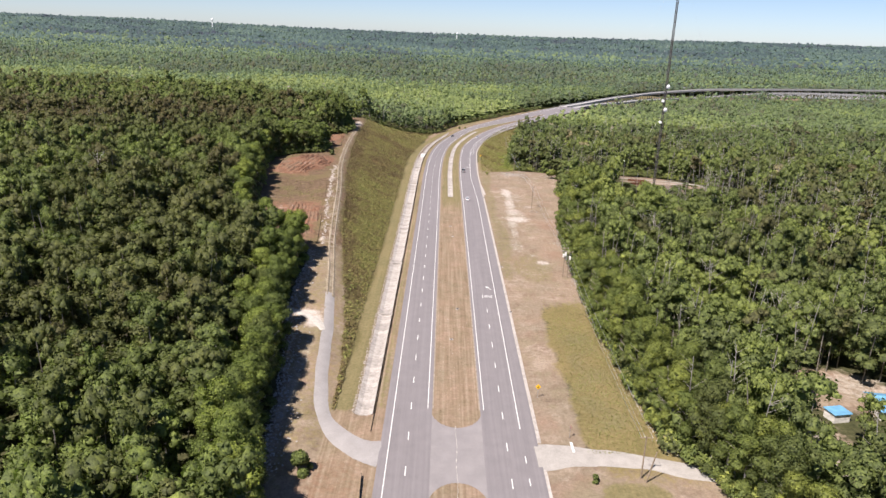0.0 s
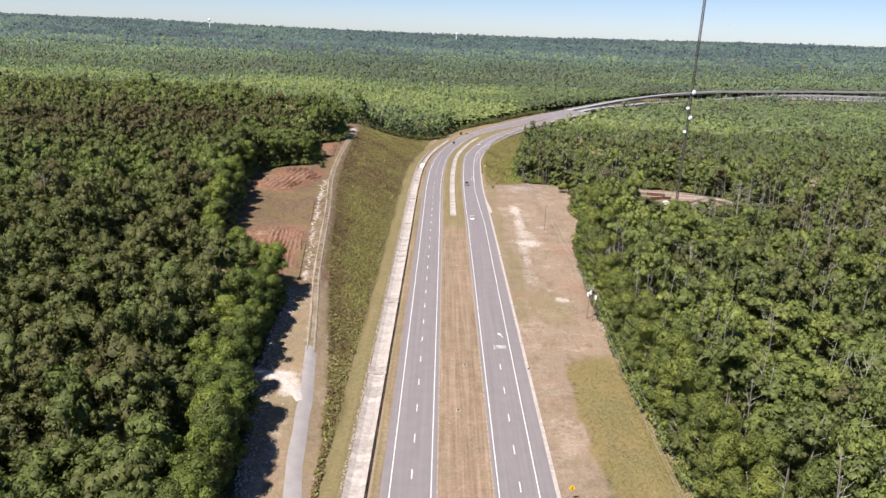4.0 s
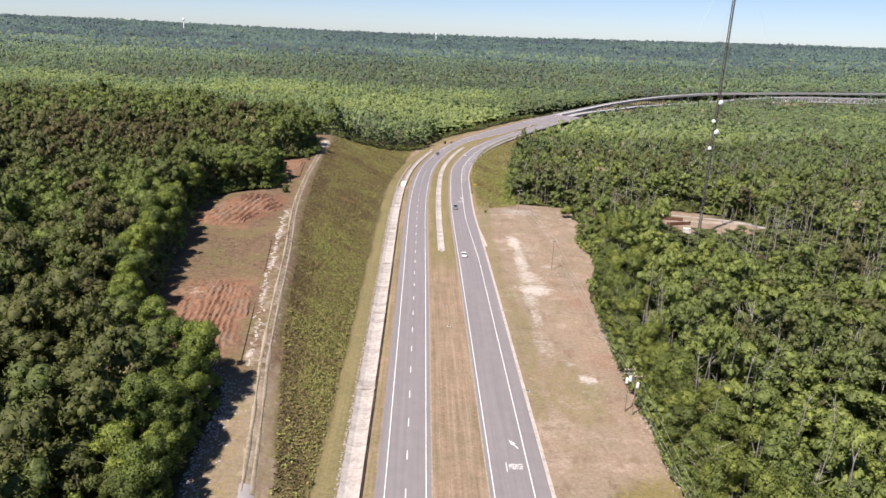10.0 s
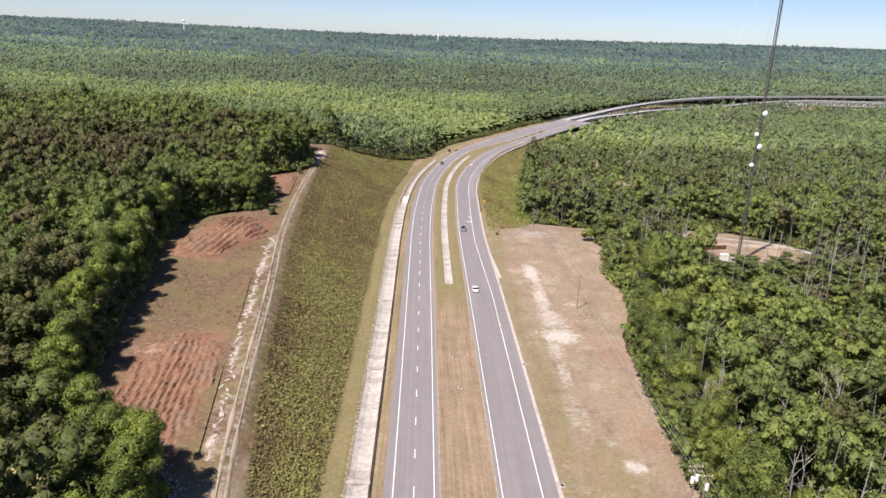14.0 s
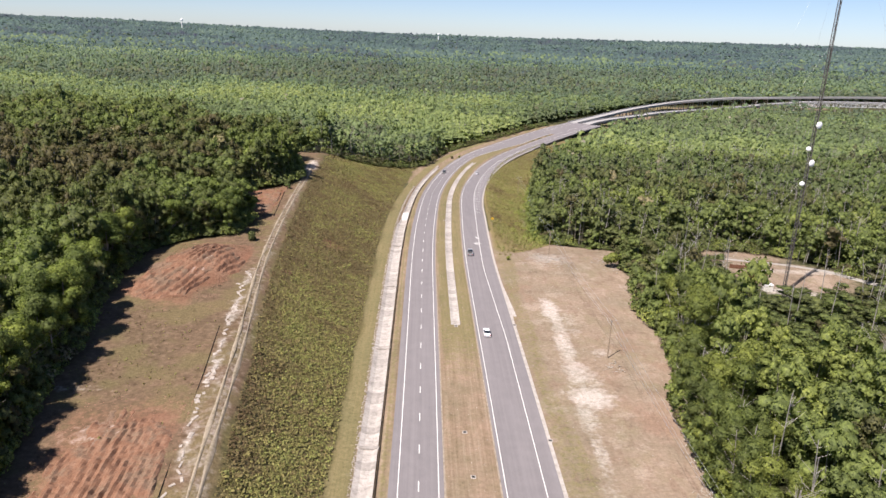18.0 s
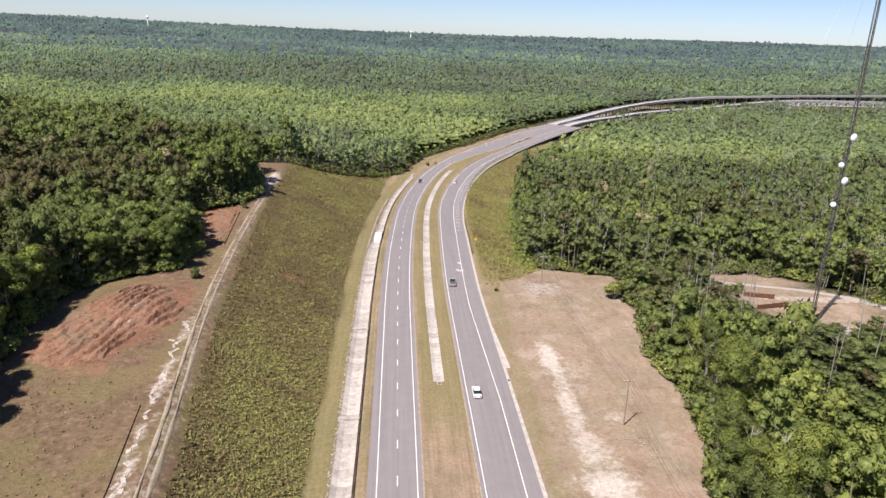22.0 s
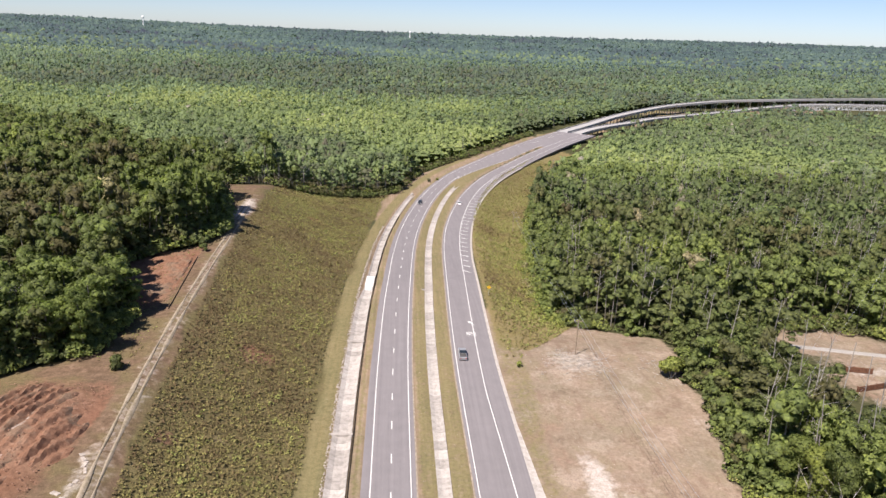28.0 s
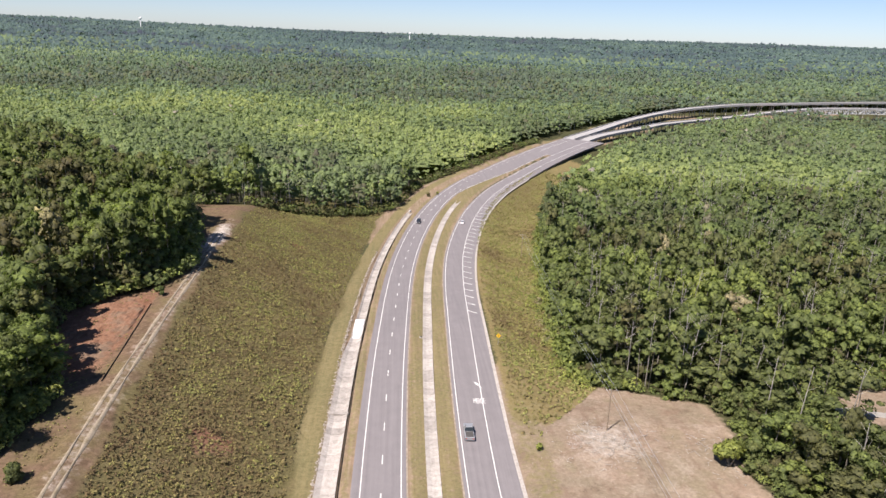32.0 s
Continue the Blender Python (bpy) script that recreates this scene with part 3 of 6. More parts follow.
me.loops.add(quad.size)
me.loops.foreach_set("vertex_index", quad.ravel())
me.polygons.add(len(quad))
me.polygons.foreach_set("loop_start", np.arange(0, quad.size, 4, dtype=np.int32))
me.polygons.foreach_set("use_smooth", [True] * len(quad))
for key, val in COVER.items():
    me.attributes.new(key, "FLOAT", "POINT").data.foreach_set("value", val.astype(np.float32))
me.update(calc_edges=True)

g = Nodes("soil_and_grass", 0.95, 0.08)
n1, n2, n3, n4 = g.noise(0.12, 4), g.noise(0.7, 5, 0.65), g.noise(3.5, 4, 0.7), g.noise(0.035, 3)
lane = g.noise(1.0, 4, 0.6, stretch=(1.5, 0.03, 1))


def cover(name, lo=0.35, hi=0.65, k=0.8):
    return g.step(g.math("ADD", g.attr(name), g.math("MULTIPLY", g.math("SUBTRACT", n2, 0.5), k)), lo, hi)


col = g.ramp(n2, [(0.3, (0.036, 0.038, 0.018)), (0.7, (0.085, 0.084, 0.040))])
dry = g.mix(n1, g.ramp(n2, [(0.3, (0.15, 0.110, 0.055)), (0.7, (0.245, 0.190, 0.100))]), g.ramp(n3, [(0.3, (0.11, 0.105, 0.035)), (0.7, (0.24, 0.195, 0.09))]))
bare = g.mix(n4, g.ramp(n2, [(0.3, (0.188, 0.140, 0.104)), (0.7, (0.304, 0.240, 0.188))]), g.ramp(n1, [(0.35, (0.198, 0.164, 0.110)), (0.65, (0.278, 0.206, 0.156))]))
bare = g.mix(g.math("MULTIPLY", g.step(n1, 0.48, 0.64), 0.62), bare, g.ramp(n3, [(0.3, (0.155, 0.134, 0.080)), (0.7, (0.25, 0.208, 0.138))]))
bare = g.mix(g.math("MULTIPLY", g.step(g.noise(0.16, 6, 0.7), 0.52, 0.66), 0.7), bare, g.ramp(n3, [(0.3, (0.125, 0.088, 0.062)), (0.7, (0.205, 0.150, 0.112))]))
bare = g.mix(g.math("MULTIPLY", g.step(g.noise(0.4, 6, 0.75), 0.56, 0.70), 0.55), bare, g.ramp(n3, [(0.3, (0.25, 0.20, 0.155)), (0.7, (0.40, 0.335, 0.27))]))
bare = g.mix(g.math("MULTIPLY", g.step(g.noise(0.5, 6, 0.7, stretch=(1.0, 0.22, 1)), 0.50, 0.66), 0.6), bare, g.ramp(n3, [(0.3, (0.145, 0.098, 0.070)), (0.7, (0.225, 0.160, 0.120))]))
bare = g.mix(g.math("MULTIPLY", g.step(g.noise(0.09, 7, 0.72), 0.53, 0.62), 0.5), bare, g.ramp(n3, [(0.3, (0.27, 0.215, 0.168)), (0.7, (0.40, 0.33, 0.265))]))
bare = g.mix(g.math("MULTIPLY", cover("ruddy", 0.15, 0.75), 0.7), bare, g.ramp(n3, [(0.3, (0.180, 0.112, 0.080)), (0.7, (0.285, 0.192, 0.142))]))
col = g.mix(cover("bare", 0.25, 0.7), col, bare)
col = g.mix(cover("dry_grass"), col, dry)
brown = g.mix(g.step(n1, 0.42, 0.62), g.ramp(n2, [(0.3, (0.088, 0.060, 0.038)), (0.7, (0.185, 0.128, 0.086))]), g.ramp(n3, [(0.3, (0.096, 0.076, 0.038)), (0.7, (0.178, 0.138, 0.078))]))
col = g.mix(cover("brown_soil", 0.3, 0.7, 0.4), col, brown)
verge = g.mix(0.5, g.ramp(lane, [(0.34, (0.150, 0.106, 0.074)), (0.5, (0.225, 0.166, 0.120)), (0.66, (0.315, 0.252, 0.192))]), g.ramp(g.noise(0.25, 5, 0.7), [(0.34, (0.155, 0.128, 0.072)), (0.66, (0.275, 0.200, 0.145))]))
col = g.mix(cover("verge", 0.3, 0.6, 0.3), col, verge)
mown = g.mix(g.math("MULTIPLY", g.step(lane, 0.35, 0.68), 0.6), g.ramp(n2, [(0.3, (0.132, 0.114, 0.055)), (0.7, (0.190, 0.163, 0.086))]), g.ramp(n3, [(0.3, (0.165, 0.138, 0.066)), (0.7, (0.24, 0.200, 0.105))]))
col = g.mix(cover("mown"), col, mown)
scrub = g.mix(n1, g.ramp(n3, [(0.3, (0.084, 0.077, 0.031)), (0.7, (0.158, 0.140, 0.058))]), g.ramp(n2, [(0.3, (0.085, 0.071, 0.035)), (0.7, (0.160, 0.133, 0.065))]))
scrub = g.mix(g.math("MULTIPLY", g.step(g.noise(0.22, 5, 0.65), 0.52, 0.68), 0.65), scrub, g.ramp(n3, [(0.3, (0.115, 0.092, 0.050)), (0.7, (0.195, 0.160, 0.092))]))
scrub = g.mix(g.math("MULTIPLY", cover("mid_slope_dim", 0.2, 0.8), 0.4), scrub, g.ramp(n3, [(0.3, (0.085, 0.070, 0.036)), (0.7, (0.150, 0.122, 0.064))]))
col = g.mix(cover("slope_scrub"), col, scrub)
clayc = g.mix(n3, g.ramp(n2, [(0.3, (0.125, 0.064, 0.040)), (0.7, (0.215, 0.122, 0.080))]), g.ramp(n1, [(0.35, (0.155, 0.078, 0.049)), (0.65, (0.245, 0.154, 0.104))]))
col = g.mix(cover("clay", 0.3, 0.7, 0.7), col, clayc)
col = g.mix(cover("pale", 0.15, 1.05, 1.5), col, g.ramp(n3, [(0.3, (0.31, 0.272, 0.235)), (0.7, (0.53, 0.485, 0.44))]))
n5, n6 = g.noise(1.3, 8, 0.78), g.noise(0.055, 6, 0.65)
col = g.mix(1.0, col, g.ramp(n5, [(0.33, (0.74, 0.73, 0.71)), (0.5, (1.0, 1.0, 1.0)), (0.68, (1.24, 1.23, 1.2))]), "MULTIPLY")
col = g.mix(1.0, col, g.ramp(n6, [(0.36, (0.90, 0.93, 0.90)), (0.64, (1.08, 1.05, 1.05))]), "MULTIPLY")
g.bump(g.math("ADD", n2, g.math("MULTIPLY", n3, 0.6)), 0.6, 0.25)
g.done(col)
me.materials.append(MATS["soil_and_grass"])
tagged(new("ground", me), "dry sandy ground with mown verges and red clay", "ground", kind="structure")

# ---------- roads ----------
S0, S_BR = sta_of_y(-150), sta_of_y(891.3)
road = tagged(strip("road", S0, S_BR, -1.7, 8.3, 0.05, "asphalt", depth=1.2), "grey asphalt carriageway with two marked lanes", "road", kind="structure")


def rc_left(s):
    return float(np.interp(s, [S0, sta_of_y(545), sta_of_y(610), sta_of_y(700), sta_of_y(832)], [18.7, 18.8, 20.0, 21.4, 22.0]))


def rc_right(s):
    return float(np.interp(s, [S0, sta_of_y(340), sta_of_y(400), sta_of_y(490), sta_of_y(545), sta_of_y(610), sta_of_y(700), S_BR], [29.9, 29.6, 29.2, 29.6, 30.8, 32.6, 35.4, 36.0]))


road_r = tagged(strip("road", S0, S_BR, rc_left, rc_right, 0.05, "asphalt", depth=1.2), "grey asphalt carriageway with a merging lane", "road", kind="structure")
# paved crossing of the median, rounded at both ends
v, f = [], []
for k in range(17):
    u = -1 + k / 8
    cx = 5.1 + 5.5 * math.sin(u * math.pi / 2)
    bulge = 7.2 * math.cos(u * math.pi / 2)
    v += [(cx, 101 + bulge, 0.03), (cx, 133.8 - bulge, 0.03), (cx, 101 + bulge, -0.4), (cx, 133.8 - bulge, -0.4)]
for k in range(16):
    a, b = 4 * k, 4 * k + 4
    f += [(a, b, b + 1, a + 1), (a + 2, b + 2, b, a), (a + 1, b + 1, b + 3, a + 3)]
tagged(obj("road", v, f, "pale_asphalt"), "paved crossover through the grass median", "road", kind="structure")
# islands of paving where the carriageways meet before the bridge
tagged(strip("road", sta_of_y(676), sta_of_y(826), 8.2, lambda s: 8.6 + 9.2 * min(1.0, (s - sta_of_y(676)) / 90), 0.035, "asphalt", depth=1.0), "paved widening beside the median", "road", kind="structure")

tagged(strip("road", sta_of_y(822), S_BR, 8.25, lambda s: rc_left(s) - 0.02, 0.045, "asphalt", depth=1.0), "paved joining of the two carriageways", "road", kind="structure")
seam = strip("paving_seam", sta_of_y(103), sta_of_y(127.5), lambda s: 13.33 + 0.12 * math.sin(s * 0.5) + 0.05 * math.sin(s * 2.3), lambda s: 13.40 + 0.12 * math.sin(s * 0.5) + 0.07 * math.sin(s * 2.7), 0.036, "white_gravel", depth=0.006, step=0.8)
tagged(seam, "pale seam down the middle of the crossover", "seam", kind="structure")


def lines(name, s0, s1, off, w, parent, dz=0.062):
    o = off if callable(off) else (lambda s: off)
    return strip(name, s0, s1, lambda s: o(s) - w / 2, lambda s: o(s) + w / 2, dz, "road_paint", parent, depth=0.006, step=4)


def rc_inner(s):
    return float(np.interp(s, [S0, sta_of_y(330), sta_of_y(385), sta_of_y(545), sta_of_y(610), sta_of_y(700), S_BR], [26.7, 26.7, 25.2, 26.0, 27.2, 29.0, 30.5]))


lines("edge_line", S0, S_BR, 0.0, 0.17, road)
lines("edge_line", S0, sta_of_y(101), 7.35, 0.16, road)
lines("edge_line", sta_of_y(134), sta_of_y(687.9), 7.35, 0.16, road)
lines("edge_line", sta_of_y(830), S_BR, 7.35, 0.16, road)
lines("edge_line", sta_of_y(134), S_BR, lambda s: rc_left(s) + 0.75, 0.16, road_r)
lines("edge_line", sta_of_y(678), sta_of_y(826), lambda s: 8.2 + 9.2 * min(1.0, (s - sta_of_y(676)) / 90), 0.16, road)
lines("edge_line", sta_of_y(127), S_BR, rc_inner, 0.17, road_r)
# lane dashes, nominally ten feet every forty, spaced to fit the camera's view
k = 0
s = sta_of_y(109.7) - 11.82 * 21
while s < S_BR - 4:
    lines("lane_dash", s, s + 3.0, 3.72, 0.18, road)
    s += 11.82
s = sta_of_y(106.9) - 11.82 * 21
while s < sta_of_y(196):
    lines("lane_dash", s, s + 3.0, 23.45, 0.18, road_r)
    s += 11.82
for y_ in (101, 108, 115):
    lines("lane_dash", sta_of_y(y_), sta_of_y(y_) + 2.2, 26.75, 0.18, road_r)
# slanted bars of the closed lane
s = sta_of_y(473)
while s < sta_of_y(742):
    a0, a1 = at(s + 2.4, rc_inner(s), 0.0625), at(s, rc_right(s) - 1.2, 0.0625)
    d = (a1 - a0).normalized()
    w = Vector((-d.y, d.x, 0)) * 0.16
    obj("hatch_bar", [a0 + w, a0 - w, a1 - w, a1 + w], [(0, 1, 2, 3)], "road_paint", road_r)
    s += 7.8 - 0.004 * (s - sta_of_y(473))


def letters(text, s, off, height, width, parent):
    cu = bpy.data.curves.new("road_lettering", "FONT")
    cu.body, cu.align_x, cu.align_y, cu.size = text, "CENTER", "CENTER", 1.0
    cu.materials.append(MATS["road_paint"])
    ob = new("road_lettering", cu)
    p = at(s, off, 0.066)
    ob.matrix_world = pose(p.x, p.y, p.z, 0, 0, heading(s)) @ Matrix.Diagonal((width / 3.2, height / 0.72, 1, 1))
    ob.parent = parent
    return ob


def merge_arrow(s, off, parent):
    p = pose(*at(s, off, 0.066), 0, 0, heading(s) + 28)
    v = [p @ Vector(q) for q in ((-0.1, -1.7, 0), (0.1, -1.7, 0), (0.12, 0.3, 0), (0.6, 0.0, 0), (0.05, 1.8, 0), (-0.5, 0.0, 0), (-0.12, 0.3, 0))]
    obj("merge_arrow", v, [(0, 1, 2, 6), (2, 3, 4), (4, 5, 6), (2, 4, 6)], "road_paint", parent)


for y_, o_ in ((202.5, 24.4), (417.5, 24.6)):
    letters("MERGE", sta_of_y(y_), o_, 1.75 if y_ < 300 else 2.4, 2.75, road_r)
    merge_arrow(sta_of_y(y_ + 7.5), o_ + 0.4, road_r)
lines("lane_dash", sta_of_y(201), sta_of_y(204), 22.6, 0.15, road_r)
# pale concrete gutter along the outer edges
tagged(strip("kerb", sta_of_y(122), sta_of_y(735), rc_right, lambda s: rc_right(s) + 0.75, 0.09, "concrete", depth=0.5), "pale concrete gutter along the asphalt edge", "kerb", kind="structure")
tagged(strip("kerb", S0, sta_of_y(113), rc_right, lambda s: rc_right(s) + 0.6, 0.08, "concrete", depth=0.5), "pale concrete gutter along the asphalt edge", "kerb", kind="structure")
tagged(strip("kerb", sta_of_y(134), sta_of_y(676), 8.3, 8.6, 0.045, "sand", depth=0.4), "narrow sandy edging of the median", "kerb", kind="structure")
tagged(strip("kerb", sta_of_y(134), sta_of_y(822), lambda s: rc_left(s) - 0.3, lambda s: rc_left(s), 0.045, "sand", depth=0.4), "narrow sandy edging of the median", "kerb", kind="structure")
tagged(strip("kerb", sta_of_y(345), sta_of_y(372), lambda s: rc_right(s) + 0.75, lambda s: rc_right(s) + 0.75 + 1.15 * max(0, 1 - (s - sta_of_y(345)) / 27), 0.05, "concrete", depth=0.3), "widened concrete apron beside the gutter", "kerb", kind="structure")


def ribbon(name, pts, width, mat, dz, label, category, kind="structure"):
    """A path over the ground through the given places."""
    c = spline([(x, y, 0) for x, y in pts], 2.0)
    t = np.gradient(c[:, :2], axis=0)
    t /= np.linalg.norm(t, axis=1)[:, None]
    w = width if callable(width) else (lambda k: width)
    v, f = [], []
    for k, (p, d) in enumerate(zip(c, t)):
        for o in (-1, -0.34, 0.34, 1):
            hw = w(k / (len(c) - 1)) / 2 * (1 + 0.06 * math.sin(k * 0.9 + o * 2))
            x, y = p[0] + d[1] * o * hw, p[1] - d[0] * o * hw
            lift = dz(k / (len(c) - 1)) if callable(dz) else dz
            v.append((x, y, gz(x, y) + lift - (0.15 if abs(o) == 1 and lift > 0.1 else 0)))
    for k in range(len(c) - 1):
        for j in range(3):
            a = 4 * k + j
            f.append((a, a + 1, a + 5, a + 4))
    return tagged(obj(name, v, f, mat, smooth=True), label, category, kind=kind)


ribbon("driveway", [(-8.4, 116.6), (-11.4, 117.0), (-15.2, 119.0), (-19.3, 122.8), (-22.6, 128.6), (-24.6, 136), (-26.6, 150), (-27.5, 159), (-28.9, 173.5), (-30.3, 183), (-31.2, 190)],
       lambda k: 11.0 - 52 * k if k < 0.1 else (5.8 - 19 * (k - 0.1) if k < 0.24 else 3.14 - 0.7 * (k - 0.24)), "worn_paving", lambda k: 0.04 + 0.12 * min(1.0, max(0.0, (k - 0.03) / 0.05)), "pale gravel track joining the road", "track")
ribbon("driveway", [(-28.9, 167), (-32.2, 172), (-36, 175.8), (-42, 178.5)], lambda k: 2.7 - 0.9 * k, "white_gravel", 0.14, "white gravel spur into the woods", "track")
for o_ in (-0.8, 0.8):
    ribbon("wheel_track", [(-30.9 + o_, 188), (-32.4 + o_, 199), (-33.9 + o_, 210), (-37.0 + o_, 231), (-41.0 + o_, 269), (-44.6 + o_, 300), (-50.6 + o_, 345), (-54.6 + o_, 390), (-57.4 + o_, 435), (-59 + o_, 470), (-61 + o_, 505)],
           lambda k: 0.6 + 0.22 * math.sin(k * 61 + o_) + 0.16 * math.sin(k * 143 + 2 * o_), "rut_sand", 0.2, "pale sandy wheel rut along the crest", "track")
ribbon("driveway", [(20.5, 117.5), (26, 117.6), (37, 117.6), (47, 115), (56, 112.5), (64, 111)], lambda k: 9.5 - 14 * k if k < 0.25 else 6.0 - 1.5 * k, "driveway", 0.14, "pale gravel side road", "track")
ribbon("driveway", [(95, 421), (108, 417), (120, 413.5), (134, 409), (146, 400), (153, 390), (165, 378)], 4.2, "driveway", 0.12, "gravel drive to the mast", "track")

# fields of turned clay, combed by a machine into long ruts
g = Nodes("turned_clay", 0.95, 0.05)
a_, b_ = g.noise(0.5, 5, 0.65), g.noise(4.0, 4, 0.7)
g.bump(b_, 0.5, 0.1)
dull = g.math("MULTIPLY", g.step(g.noise(0.13, 5, 0.7), 0.46, 0.62), 0.75)
g.done(g.mix(dull, g.mix(0.4, g.ramp(a_, [(0.3, (0.135, 0.066, 0.040)), (0.5, (0.190, 0.096, 0.060)), (0.7, (0.262, 0.160, 0.108))]), g.ramp(b_, [(0.3, (0.125, 0.070, 0.044)), (0.7, (0.285, 0.175, 0.118))])), g.ramp(b_, [(0.3, (0.115, 0.082, 0.056)), (0.7, (0.215, 0.160, 0.115))])))


def clay_patch(cx, cy, rx, ry, tw, amp, pitch, boxy, label, seed):
    A, B = np.meshgrid(np.arange(cx - rx * 1.5, cx + rx * 1.5, 0.42), np.arange(cy - ry * 1.35, cy + ry * 1.35, 0.55))
    x, y = A.ravel(), B.ravel()
    u = (x - cx) * math.cos(tw) + (y - cy) * math.sin(tw)
    v = -(x - cx) * math.sin(tw) + (y - cy) * math.cos(tw)
    d = (np.abs(u / rx) ** boxy + np.abs(v / ry) ** boxy) ** (1 / boxy)
    m = np.clip((1.08 - d + 0.2 * waves(x, y, 0.28, seed) + 0.12 * waves(x, y, 0.9, seed)) * 2.6, 0, 1)
    m *= np.clip((lerp(y, FENCE_L) - 0.4 - x) / 0.8, 0, 1)
    lively = np.clip(0.85 - 0.55 * (u / rx if boxy > 2.5 else 0 * u), 0.12, 1.3)
    comb = np.sin(u * math.tau / pitch + 4.5 * mottle(x, y * 0.5, 11, seed) + 1.3 * mottle(x, y, 3.2, seed + 1)) * np.clip(0.6 + 0.8 * mottle(u, v * 0.4, 4.5, seed + 2), 0.04, 1.3)
    comb = lively * np.sign(comb) * np.abs(comb) ** 0.7
    r = np.random.default_rng(seed)
    z = ground(x, y) + clay_rise(x, y) - 0.8 + m * (1.12 + amp * comb + 0.22 * mottle(x, y, 1.5, seed + 4) + 0.28 * mottle(x, y, 5.0, seed + 3) + r.normal(0, 0.07, len(x)))
    nx_, ny_ = A.shape[1], A.shape[0]
    i = (np.arange(ny_ - 1)[:, None] * nx_ + np.arange(nx_ - 1)[None, :]).ravel()
    q = np.stack([i, i + 1, i + nx_ + 1, i + nx_], 1)
    q = q[(m[q] > 0.001).any(1)]
    tagged(obj("clay_mound", np.stack([x, y, z], 1).tolist(), q.tolist(), "turned_clay"), label, "mound", kind="structure")


clay_patch(-68.5, 342, 13, 25, -0.25, 0.55, 2.3, 2.0, "mound of turned red clay combed into ruts", 3)
clay_patch(-54, 250, 11, 22, 0.1, 0.3, 1.5, 3.0, "low field of turned red clay in furrows", 5)
clay_patch(-69.5, 427, 9.5, 21, -0.02, 0.05, 1.5, 3.0, "flat field of pinkish clay", 7)

# ---------- woods ----------
rng = np.random.default_rng(7)


def bough_shells(r, cen, rad, sides, rows, up):
    """The dense inner leaves of each bough: an uneven rounded shell of (n, 3, 3) corners, with normals."""
    P, D = [], []
    for c, q in zip(cen, rad):
        ring = []
        for j, el in enumerate(rows):
            w = math.cos(el)
            ring.append([(math.cos((i + 0.5 * (j % 2)) * math.tau / sides) * w, math.sin((i + 0.5 * (j % 2)) * math.tau / sides) * w, math.sin(el)) for i in range(sides)])
        ring = np.array(ring)
        swell = q * 0.74 * r.uniform(0.66, 1.2, (len(rows), sides, 1))
        pt, nm = c + ring * swell * np.array([1, 1, 0.85]), ring + np.array([0, 0, up])
        tp, tn = c + np.array([r.normal(0, 0.12) * q, r.normal(0, 0.12) * q, q * r.uniform(0.62, 0.82)]), np.array([0, 0, 1.0])
        for j in range(len(rows)):
            for i in range(sides):
                k = (i + 1) % sides
                if j + 1 == len(rows):
                    P.append((pt[j, i], pt[j, k], tp))
                    D.append((nm[j, i], nm[j, k], tn))
                    continue
                P.append((pt[j, i], pt[j, k], pt[j + 1, k if j % 2 else i]))
                D.append((nm[j, i], nm[j, k], nm[j + 1, k if j % 2 else i]))
                P.append((pt[j, k], pt[j + 1, k], pt[j + 1, i]))
                D.append((nm[j, k], nm[j + 1, k], nm[j + 1, i]))
    D = np.array(D)
    return np.array(P), D / np.linalg.norm(D, axis=-1, keepdims=True)


